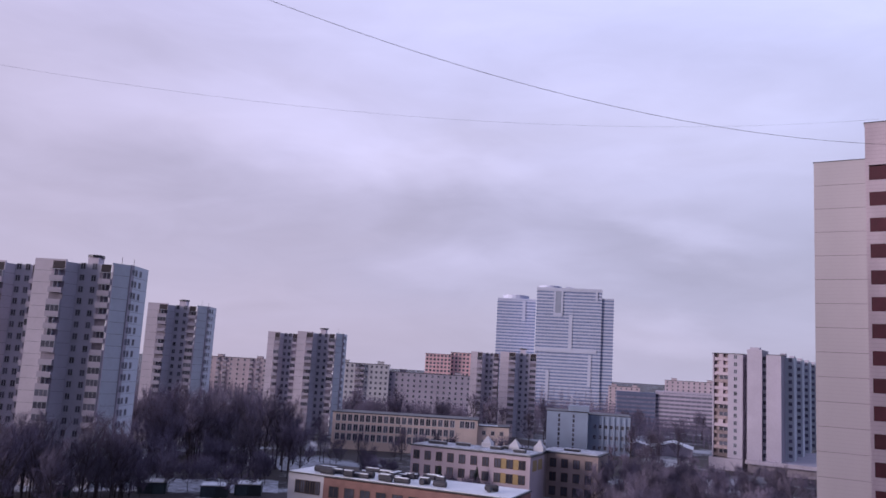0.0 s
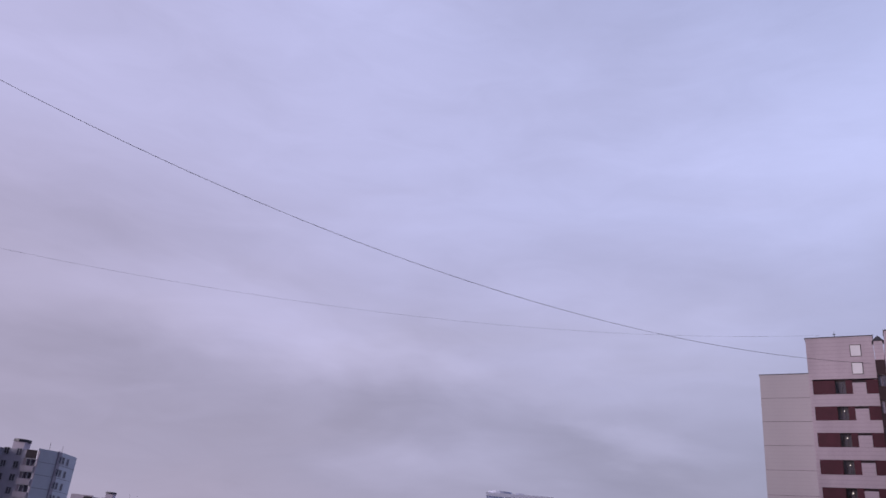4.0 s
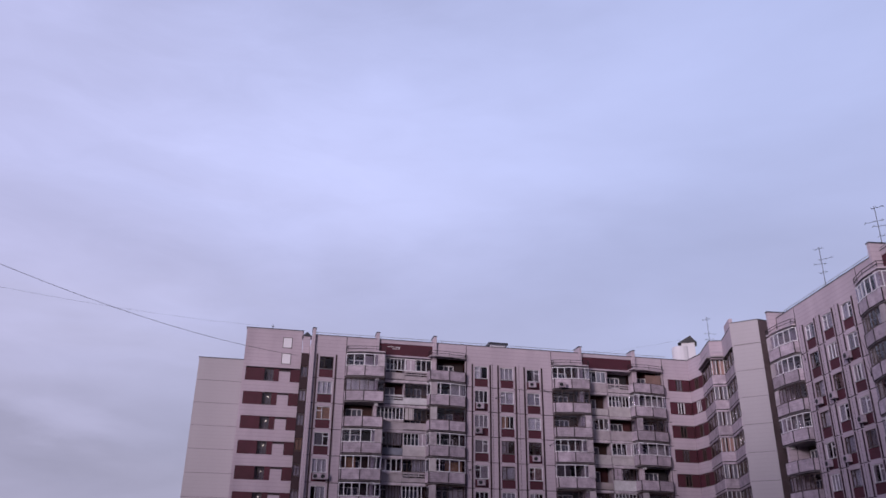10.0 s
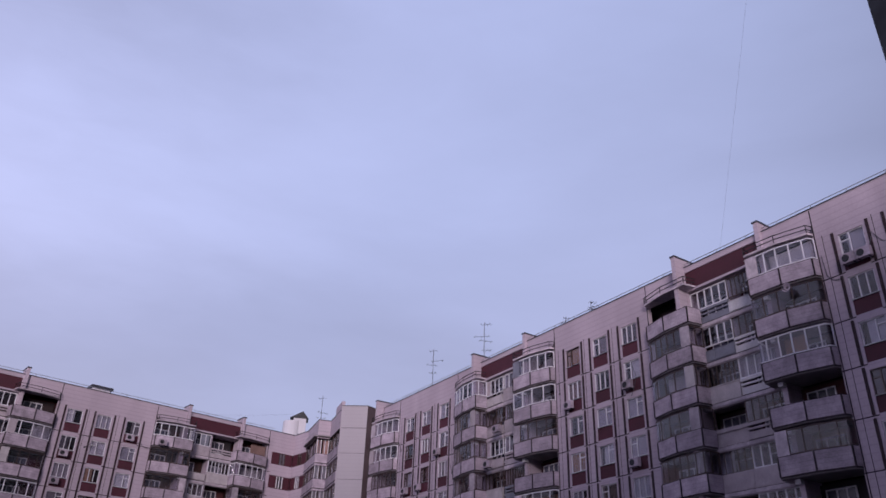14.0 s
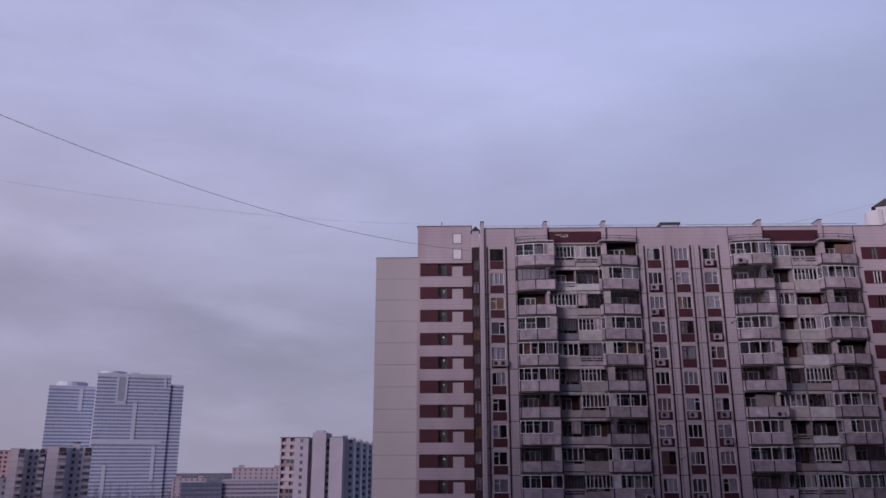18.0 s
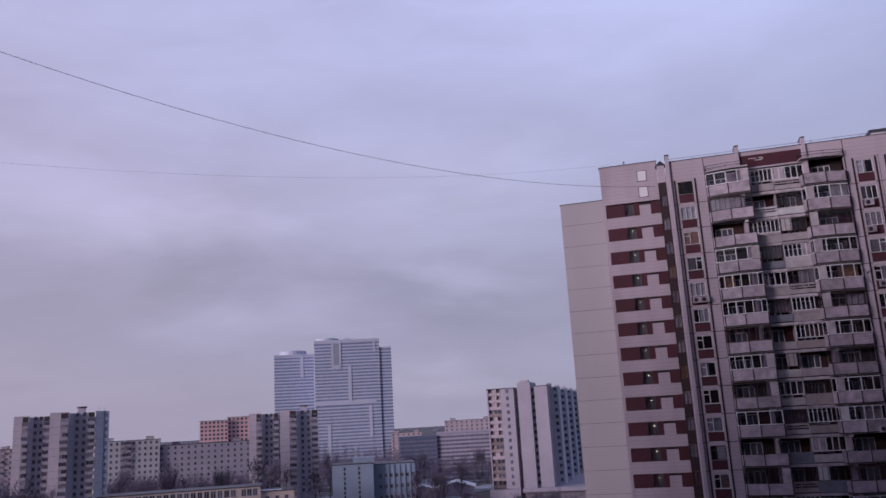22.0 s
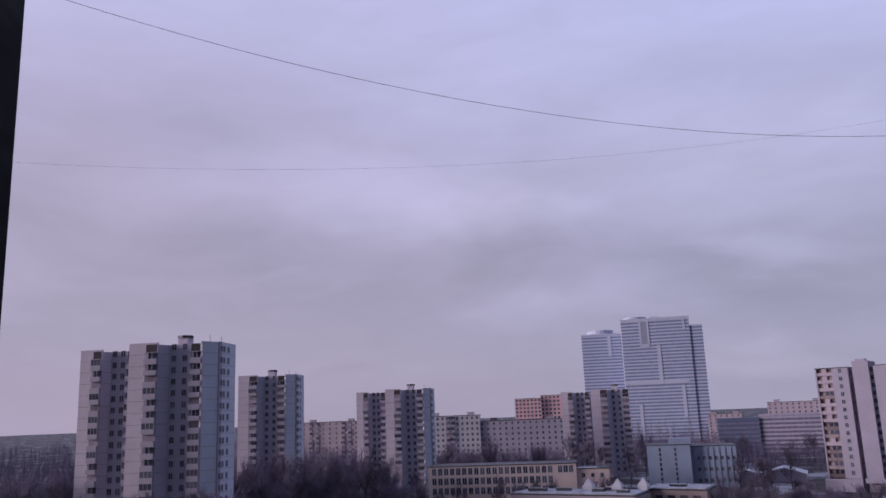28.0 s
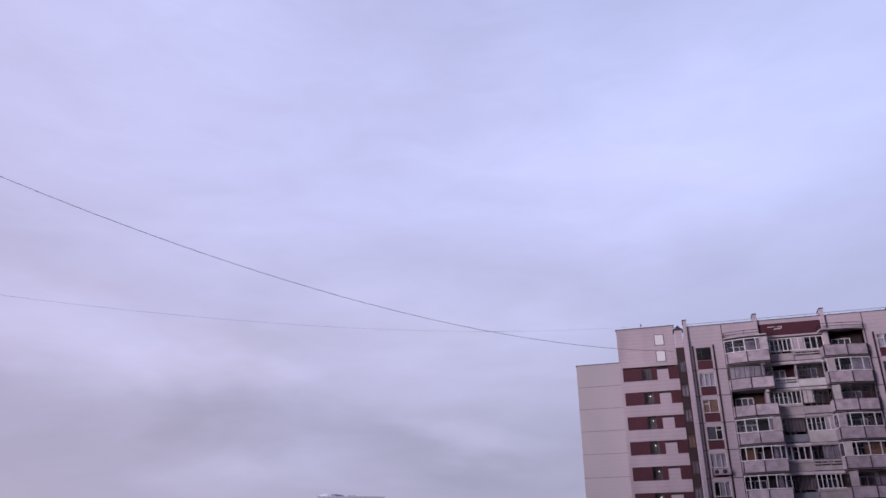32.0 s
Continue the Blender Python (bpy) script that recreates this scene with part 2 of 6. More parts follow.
def mixed(name, colours, rough=0.8):
    """Cloth or board whose colour differs from piece to piece."""
    m = material(name, colours[0], rough, vary=0.15, scale=1.5)
    t, n = m.node_tree, m.node_tree.nodes
    info = n.new("ShaderNodeObjectInfo")
    ramp = n.new("ShaderNodeValToRGB")
    ramp.color_ramp.interpolation = "CONSTANT"
    el = ramp.color_ramp.elements
    while len(el) < len(colours):
        el.new(0.5)
    for i, c in enumerate(colours):
        el[i].position, el[i].color = i / len(colours), (*c, 1)
    hsv = [q for q in n if q.bl_idname == "ShaderNodeHueSaturation"][0]
    t.links.new(info.outputs["Random"], ramp.inputs[0])
    t.links.new(ramp.outputs[0], hsv.inputs["Color"])
    return m


# near-black tones put the recesses' shade into the colour; the dark reds are paint
INSIDE = mixed("shaded_inside", ((0.028, 0.017, 0.019), (0.06, 0.016, 0.018), (0.02, 0.016, 0.02), (0.045, 0.02, 0.018), (0.03, 0.02, 0.022), (0.10, 0.075, 0.08), (0.05, 0.014, 0.018)), 0.9)
PANEL = material("painted_concrete_panel", (0.40, 0.331, 0.388), 0.85, vary=0.12, scale=0.35, streak=0.35)
PANEL_END = material("end_wall_panel", (0.365, 0.335, 0.37), 0.85, vary=0.05, scale=0.2, streak=0.3)
BALC = material("balcony_board", (0.34, 0.282, 0.338), 0.8, vary=0.28, scale=1.3, per_piece=0.2)
RED = material("dark_red_panel", (0.058, 0.0095, 0.0205), 0.75, vary=0.15, scale=1.0, per_piece=0.12)
SEAM = material("tarred_joint_and_shade", (0.022, 0.014, 0.018), 0.9, vary=0.2)
GREYJOINT = material("mortar_joint", (0.12, 0.10, 0.11), 0.9, vary=0.2)
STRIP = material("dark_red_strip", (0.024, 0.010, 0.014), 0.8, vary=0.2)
CAP = material("roof_flashing", (0.06, 0.06, 0.075), 0.5, metal=0.4, vary=0.2)
SLAB = material("balcony_slab", (0.21, 0.185, 0.20), 0.9, vary=0.2, scale=1.0)
WHITE = material("white_frame", (0.64, 0.62, 0.67), 0.45, vary=0.05)
BROWN = material("brown_frame", (0.055, 0.032, 0.028), 0.6, vary=0.2)
METAL = material("galvanised_metal", (0.35, 0.36, 0.38), 0.45, metal=0.8, vary=0.1)
DARKIRON = material("dark_iron", (0.03, 0.03, 0.035), 0.6, metal=0.5, vary=0.2)
PANE = glass("window_pane", (0.88, 0.88, 0.92))
# far panes are lightened, with haze put into their colour
FARPANE = material("far_window", (0.08, 0.08, 0.108), 0.15, vary=0.25, per_piece=0.6)
CURTAIN = mixed("curtain", ((0.44, 0.40, 0.43), (0.27, 0.23, 0.25), (0.16, 0.13, 0.14), (0.38, 0.34, 0.37), (0.07, 0.055, 0.065), (0.50, 0.47, 0.50), (0.18, 0.11, 0.10), (0.33, 0.30, 0.34), (0.10, 0.085, 0.10), (0.42, 0.38, 0.40), (0.26, 0.24, 0.27), (0.30, 0.16, 0.10), (0.36, 0.33, 0.36)))
ribbed(PANEL, 0.065, 0.75)
ribbed(PANEL_END, 0.025, 0.75)
ribbed(BALC, 0.09, 1.2)
LOGB = mixed("loggia_board", ((0.35, 0.30, 0.33), (0.33, 0.285, 0.31), (0.41, 0.37, 0.39), (0.31, 0.27, 0.295), (0.17, 0.175, 0.22), (0.36, 0.31, 0.34), (0.50, 0.48, 0.51), (0.28, 0.235, 0.245)))
LOGBEAM = material("weathered_slab_beam", (0.40, 0.345, 0.39), 0.85, vary=0.3, scale=1.1, fine=5.0, per_piece=0.18)
SNOW = material("old_snow", (0.72, 0.74, 0.80), 0.7, vary=0.08, scale=0.3, bump=0.08)
BARK = material("bark", (0.065, 0.05, 0.055), 0.95, vary=0.25)


# ---- mesh tools ----
def boxes(name, mats, items):
    """One mesh of boxes: (x0, x1, y0, y1, z0, z1[, material index])."""
    v, f, mi = [], [], []
    for b in items:
        x0, x1, y0, y1, z0, z1 = b[:6]
        i = len(v)
        v += [(x0, y0, z0), (x1, y0, z0), (x1, y1, z0), (x0, y1, z0), (x0, y0, z1), (x1, y0, z1), (x1, y1, z1), (x0, y1, z1)]
        f += [(i, i + 3, i + 2, i + 1), (i + 4, i + 5, i + 6, i + 7), (i, i + 1, i + 5, i + 4), (i + 1, i + 2, i + 6, i + 5), (i + 2, i + 3, i + 7, i + 6), (i + 3, i, i + 4, i + 7)]
        mi += [b[6] if len(b) > 6 else 0] * 6
    me = bpy.data.meshes.new(name)
    me.from_pydata(v, [], f)
    for m in mats:
        me.materials.append(m)
    me.polygons.foreach_set("material_index", mi)
    me.update()
    return me


def relief(name, mats, xs, zs, rows, back=0.0):
    """One joined front: cells between the cuts xs and zs (from below), each (front y, material index) or None for a hole."""
    v, f, mi, at = [], [], [], {}

    def vert(x, y, z):
        k = (round(x, 4), round(y, 4), round(z, 4))
        if k not in at:
            at[k] = len(v)
            v.append(k)
        return at[k]

    def face(pts, m):
        f.append([vert(*p) for p in pts])
        mi.append(m)

    def cell(i, j):
        if 0 <= j < len(rows) and 0 <= i < len(rows[j]):
            return rows[j][i]
        return None

    for j, row in enumerate(rows):
        for i, c in enumerate(row):
            if c is None:
                continue
            y, m = c
            x0, x1, z0, z1 = xs[i], xs[i + 1], zs[j], zs[j + 1]
            face([(x0, y, z0), (x1, y, z0), (x1, y, z1), (x0, y, z1)], m)
            face([(x0, back, z1), (x1, back, z1), (x1, back, z0), (x0, back, z0)], m)
            for di, dj, (a, b) in ((-1, 0, ((x0, z1), (x0, z0))), (1, 0, ((x1, z0), (x1, z1))), (0, -1, ((x0, z0), (x1, z0))), (0, 1, ((x1, z1), (x0, z1)))):
                o = cell(i + di, j + dj)
                far = back if o is None else o[0]
                if far > y + 1e-6:
                    face([(b[0], y, b[1]), (a[0], y, a[1]), (a[0], far, a[1]), (b[0], far, b[1])], m)
    me = bpy.data.meshes.new(name)
    me.from_pydata(v, [], f)
    for m in mats:
        me.materials.append(m)
    me.polygons.foreach_set("material_index", mi)
    me.update()
    return me


def prism(name, mats, plan, z0, z1):
    """An upright prism over a plan polygon (counter-clockwise from above)."""
    n = len(plan)
    v = [(x, y, z0) for x, y in plan] + [(x, y, z1) for x, y in plan]
    f = [tuple(range(n - 1, -1, -1)), tuple(range(n, 2 * n))] + [(i, (i + 1) % n, n + (i + 1) % n, n + i) for i in range(n)]
    me = bpy.data.meshes.new(name)
    me.from_pydata(v, [], f)
    for m in mats:
        me.materials.append(m)
    return me


def band(name, mats, line, thick, z0, z1):
    """A thin upright wall along a plan line, thickened towards +y, mitred at its bends."""
    v, f = [], []
    ways = [Vector((b[0] - a[0], b[1] - a[1])).normalized() for a, b in zip(line, line[1:])]
    for i, (x, y) in enumerate(line):
        p, q = ways[max(0, i - 1)], ways[min(i, len(ways) - 1)]
        m = Vector((-p.y - q.y, p.x + q.x)).normalized()
        k = thick / max(0.4, m.dot(Vector((-q.y, q.x))))
        v += [(x, y, z0), (x + m.x * k, y + m.y * k, z0), (x + m.x * k, y + m.y * k, z1), (x, y, z1)]
    for i in range(len(line) - 1):
        a = 4 * i
        f += [(a + j, a + (j + 1) % 4, a + 4 + (j + 1) % 4, a + 4 + j) for j in range(4)]
    f += [(3, 2, 1, 0), tuple(len(v) - 4 + j for j in range(4))]
    f = [tuple(reversed(q)) for q in f]
    me = bpy.data.meshes.new(name)
    me.from_pydata(v, [], f)
    for m in mats:
        me.materials.append(m)
    me.validate()
    me.update()
    return me


def part(name, me, parent, at=None, label=""):
    ob = new(name, me)
    ob.parent = parent
    if at is not None:
        ob.location = at
    return tagged(ob, label) if label else ob


def thing(name, at, turn, label, category, group="", kind=""):
    """An Empty whose x runs along a facade (turn: compass degrees that the facade's inward way points to)."""
    ob = new(name)
    ob.matrix_world = Matrix.Translation(at) @ Matrix.Rotation(radians(-turn), 4, "Z")
    return tagged(ob, label, category, group, kind)


# ---- the panel-built apartment house ----
STOREY, TOPWIN, FLOORS = 2.8, 55.88, 20
rnd = random.Random(7)


def frame_mesh(name, mat, w, h, splits, bar=0.06, deep=0.08, transom=None):
    """Window frame in the xz plane, from (0, 0): outer bars, uprights at splits and perhaps a transom (bay, height)."""
    xs = [0.0, bar]
    for s in splits:
        xs += [s - bar / 2, s + bar / 2]
    xs += [w - bar, w]
    zs = [0.0, bar, h - bar, h]
    bay, tz = transom or (0, h * 0.6)
    zs[2:2] = [tz - bar / 2, tz + bar / 2]
    rows = []
    for j in range(5):
        rows.append([(0.0, 0) if j in (0, 4) or i % 2 == 0 or (transom and j == 2 and i == 1 + 2 * bay) else None for i in range(len(xs) - 1)])
    return relief(name, [mat], xs, zs, rows, deep)


def sheet(name, mat, x0, x1, y, z0, z1):
    return boxes(name, [mat], [(x0, x1, y, y + 0.012, z0, z1)])


WIN_W, WIN_H = 1.55, 1.42
WIN_FRAMES = [frame_mesh("window", WHITE, WIN_W, WIN_H, (0.62,), transom=(0, 0.95)),
              frame_mesh("window", WHITE, WIN_W, WIN_H, (0.93,), transom=(1, 1.0)),
              frame_mesh("window", BROWN, WIN_W, WIN_H, (0.55,), transom=(0, 0.95)),
              frame_mesh("window", WHITE, WIN_W, WIN_H, (0.52, 1.04), bar=0.055)]
WIN_PANE = sheet("pane", PANE, 0.04, WIN_W - 0.04, 0.04, 0.04, WIN_H - 0.04)
WIN_CURTAIN = [boxes("curtain", [CURTAIN], [(WIN_W * a, WIN_W * b, 0.14, 0.18, 0.0, WIN_H)]) for a, b in ((0.02, 0.98), (0.02, 0.98), (0.02, 0.98), (0.02, 0.55), (0.42, 0.98), (0.25, 0.98))]
SPANDREL = boxes("spandrel", [RED], [(0, WIN_W + 0.02, 0, 0.1, 0, 0.92)])
SILL = boxes("sill", [METAL], [(-0.05, WIN_W + 0.05, -0.07, 0.1, 0, 0.035)])


def flat_window(parent, u, z, low=0.0, y=0.06):
    """A flat's window with its red panel below; z: its foot."""
    w = part("window", rnd.choice(WIN_FRAMES), parent, (u, y, z))
    part("spandrel", SPANDREL, parent, (u - 0.01, y - 0.03, z - 0.97))
    part("pane", WIN_PANE, w)
    if z < low:
        return w
    if rnd.random() < 0.82:
        part("curtain", rnd.choice(WIN_CURTAIN), w)
    part("sill", SILL, w, (0, -0.04, -0.036))
    return w


def along(line, t):
    """The point at a share t of a plan line's length."""
    ls = [math.dist(a, b) for a, b in zip(line, line[1:])]
    d = t * sum(ls)
    for (a, b), l in zip(zip(line, line[1:]), ls):
        if d <= l + 1e-9:
            k = d / l
            return (a[0] + (b[0] - a[0]) * k, a[1] + (b[1] - a[1]) * k)
        d -= l
    return line[-1]


def glazing_mesh(mat, line, h, n, bar=0.06):
    """Glazing frame along a plan line: n bays."""
    v, f = [], []

    def post(p, q, z0, z1, t):
        d = Vector((q[0] - p[0], q[1] - p[1]))
        if d.length < 1e-6:
            return
        d.normalize()
        s = Vector((-d.y, d.x)) * t
        i = len(v)
        c = [p, q, (q[0] + s.x, q[1] + s.y), (p[0] + s.x, p[1] + s.y)]
        v.extend([(x, y, z0) for x, y in c] + [(x, y, z1) for x, y in c])
        f.extend([(i, i + 3, i + 2, i + 1), (i + 4, i + 5, i + 6, i + 7), (i, i + 1, i + 5, i + 4), (i + 1, i + 2, i + 6, i + 5), (i + 2, i + 3, i + 7, i + 6), (i + 3, i, i + 4, i + 7)])

    total = sum(math.dist(a, b) for a, b in zip(line, line[1:]))
    for a, b in zip(line, line[1:]):
        post(a, b, 0, bar, 0.06)
        post(a, b, h - bar, h, 0.06)
    for i in range(n + 1):
        m = i / n * (total - bar)
        post(along(line, m / total), along(line, (m + bar) / total), bar, h - bar, 0.07)
    me = bpy.data.meshes.new("glazing")
    me.from_pydata(v, [], f)
    me.materials.append(mat)
    return me


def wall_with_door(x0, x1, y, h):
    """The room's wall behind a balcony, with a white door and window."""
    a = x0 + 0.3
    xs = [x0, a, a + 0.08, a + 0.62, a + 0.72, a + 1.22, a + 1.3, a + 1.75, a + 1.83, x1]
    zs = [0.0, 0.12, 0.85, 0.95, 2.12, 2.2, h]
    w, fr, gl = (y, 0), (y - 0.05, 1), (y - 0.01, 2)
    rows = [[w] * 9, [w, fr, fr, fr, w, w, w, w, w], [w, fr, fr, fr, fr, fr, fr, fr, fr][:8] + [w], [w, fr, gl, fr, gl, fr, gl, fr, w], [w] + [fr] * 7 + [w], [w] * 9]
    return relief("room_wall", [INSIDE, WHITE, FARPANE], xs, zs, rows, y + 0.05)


def shape_set(line, back, h, inner):
    """All shared meshes of one balcony plan: boards, slab, glazings, glass, inside."""
    poly = list(line) + list(back)
    boards = [band("board", [BALC], [a, b], 0.07, 0, 1.08) for a, b in zip(line, line[1:])]
    slab = prism("slab", [SLAB], poly, -0.15, -0.02)
    edge = band("edge_strip", [SEAM], line, 0.03, 0, 0.11)
    rims = band("rim", [SEAM], line, 0.09, 0, 0.035)
    x0, x1 = inner
    yb = max(p[1] for p in poly)
    corners = [boxes("joint_strip", [SEAM], [(p[0] - 0.045, p[0] + 0.045, p[1] - 0.035, p[1] + 0.03, 0, 1.09)]) for p in line[1:-1]]
    spans = ((0.05, 0.5), (0.35, 0.95), (0.05, 0.97), (0.5, 0.97))
    return dict(boards=boards, slab=slab, ticks=corners, edges=edge, rims=rims,
                white=[glazing_mesh(WHITE, line, h, n, bar=b) for n, b in ((5, 0.08), (7, 0.075))], brown=[glazing_mesh(BROWN, line, h, n) for n in (6, 9)],
                glass=band("pane", [PANE], line, 0.012, 0.05, h - 0.05),
                inside=wall_with_door(x0, x1, yb - 0.1, h + 1.08),
                curtain=[boxes("curtain", [CURTAIN], [(x0 + (x1 - x0) * a, x0 + (x1 - x0) * b, yb - q, yb - q + 0.04, 0.05, h)]) for a, b in spans for q in (0.5, min(1.2, yb + 0.2))],
                fill=[boxes("side_board", [m], [(x0 + (x1 - x0) * a, x0 + (x1 - x0) * (a + 0.32), 0.06, 0.12, 0, h)]) for a in (0.05, 0.6) for m in (LOGB, BALC)])


GLAZE_H = 1.40


def balcony(parent, s, u, z, style, name="balcony"):
    """One storey's balcony; z: floor level; style: open, white, brown or mixed."""
    b = part(name, s["slab"], parent, (u, 0, z))
    for m in s["boards"]:
        part("board", m, b)
    part("edge_strip", s["edges"], b, (0, -0.035, -0.1))
    part("rim", s["rims"], b, (0, -0.01, 1.08))
    for m in s["ticks"]:
        part("joint_strip", m, b)
    part("room_wall", s["inside"], b)
    if style != "open":
        g = s["white" if style in ("white", "mixed") else "brown"]
        gz = part("glazing", rnd.choice(g), b, (0, 0, 1.115))
        part("pane", s["glass"], gz, (0, 0.02, 0))
        if rnd.random() < (0.5 if style != "brown" else 0.15):
            part("curtain", rnd.choice(s["curtain"]), b, (0, 0, 1.08))
    elif rnd.random() < 0.12:
        part("curtain", rnd.choice(s["curtain"]), b, (0, 0.1, 1.0))
    if style == "mixed":
        part("side_board", rnd.choice(s["fill"]), b, (0, 0, 1.08))
    if "pier" in s and style != "open" and rnd.random() < 0.7:
        part("end_panel", rnd.choice(s["pier"]), b, (0, 0, 1.115))
    return b


BAY_R = [(0.0, -0.03), (0.14, -0.45), (2.1, -0.92), (4.3, -1.0), (4.5, 0.14)]
BAY_L = [(3.45 - x, y) for x, y in reversed(BAY_R)]
RIGHT_BAY = shape_set(BAY_R, [(4.5, 0.2), (3.36, 0.2), (3.36, 1.2), (0.08, 1.2)], GLAZE_H, (0.08, 3.36))
LEFT_BAY = shape_set(BAY_L, [(3.37, 1.2), (0.09, 1.2), (0.09, 0.2), (-1.05, 0.2)], GLAZE_H, (0.09, 3.37))
for bay_set, (xa, xb, ya, yb) in ((RIGHT_BAY, (3.5, 4.25, -1.0, -1.03)), (LEFT_BAY, (-0.8, -0.05, -1.03, -1.0))):
    bay_set["pier"] = [band("end_panel", [m], [(xa, ya), (xb, yb)], 0.1, 0, GLAZE_H) for m in (LOGBEAM, LOGBEAM, LOGB)]
LOGGIA = shape_set([(0.0, 0.25), (3.06, 0.25)], [(3.06, 1.75), (0.0, 1.75)], GLAZE_H, (0.0, 3.06))
LOGGIA_BARS = relief("parapet", [LOGB], [0, 0.1, 1.48, 1.58, 2.96, 3.06], [0.0, 0.5, 0.64, 0.76, 0.9, 1.08], [[(0.25, 0)] * 5, [(0.27, 0), None, (0.27, 0), None, (0.27, 0)], [(0.22, 0)] * 5, [(0.27, 0), None, (0.27, 0), None, (0.27, 0)], [(0.19, 0)] * 5], 0.33)
LOGGIA_BOARD = relief("parapet", [LOGB], [0, 3.06], [0.0, 0.14, 0.86, 1.1], [[(0.2, 0)], [(0.26, 0)], [(0.18, 0)]], 0.33)
LOGGIA_BEAM = relief("slab_beam", [LOGBEAM], [0.0, 3.06], [-0.34, -0.27, -0.05], [[(0.17, 0)], [(0.12, 0)]], 0.5)
LOGGIA_LOW = relief("parapet", [LOGB], [0, 0.04, 1.5, 1.56, 3.02, 3.06], [0.06, 0.1, 0.78, 0.82], [[(0.22, 0)] * 5, [(0.2, 0), (0.17, 0), (0.2, 0), (0.17, 0), (0.2, 0)], [(0.15, 0)] * 5], 0.3)
LOGGIA_HIGH = relief("parapet", [LOGB], [0, 3.06], [-0.02, 1.02, 1.1], [[(0.1, 0)], [(0.06, 0)]], 0.3)
LOGGIA_FLAT = relief("parapet", [LOGB], [0, 0.05, 3.01, 3.06], [0.0, 0.05, 1.1], [[(0.2, 0)] * 3, [(0.2, 0), (0.18, 0), (0.2, 0)]], 0.26)


def loggia(parent, u, z, style):
    s = LOGGIA
    b = part("loggia", s["slab"], parent, (u, 0, z))
    q = part("parapet", rnd.choice((LOGGIA_BARS, LOGGIA_LOW, LOGGIA_LOW, LOGGIA_LOW, LOGGIA_BOARD, LOGGIA_FLAT, LOGGIA_HIGH)), b)
    # this dark strip paints the shaded gap between board and slab beam
    part("edge_strip", s["edges"], q, (0, -0.04, -0.06))
    part("slab_beam", LOGGIA_BEAM, b)
    part("room_wall", s["inside"], b)
    if style != "open":
        gz = part("glazing", rnd.choice(s["white" if style != "brown" else "brown"]), b, (0, 0, 1.1))
        part("pane", s["glass"], gz, (0, 0.02, 0))
        if rnd.random() < 0.3:
            part("curtain", rnd.choice(s["curtain"]), b, (0, 0, 1.08))
        if rnd.random() < 0.25:
            part("side_board", rnd.choice(s["fill"]), b, (0, 0.2, 1.1))
    return b


# how each stack is closed in, from the top storey down: w white, b brown, o open, m part boarded
STACKS = {6.6: "mbowwwbwbwobwo", 16.98: "owbwwbwbwwobwb", 30.85: "wbbwwbowwbwbob", 41.5: "owbwobwwbwobwb",
          10.32: "wowbwbobwbobww", 13.4: "wbbwbwwobwwbow", 34.65: "wowoobwobwobwb", 37.85: "owowbwbowwbobw",
          -36.4: "obbbbobwbo", -26.3: "wbwobowbwo", -60.8: "wbbbwobwbo", -50.2: "wwbowbwobw", -75.1: "mwbwobwwbo",
          -32.7: "wwboboowbw", -29.65: "bbwbwwobwo", -57.1: "wbwbobwwbo", -53.85: "wbwbwobwob"}
NAMES = dict(w="white", b="brown", o="open", m="mixed")


def pick_style(u=None, k=0):
    for at, letters in STACKS.items():
        if u is not None and abs(at - u) < 0.1 and k < len(letters):
            return NAMES[letters[k]]
    return rnd.choices(("open", "white", "brown", "mixed"), STYLES)[0]


CORBEL = boxes("corbel", [WHITE], [(-0.17, 0.17, 0, 0.34, 0, 0.26)])
STYLES = [0.2, 0.40, 0.26, 0.14]
ATTIC_TOP, FIN_TOP = 58.30, 58.98


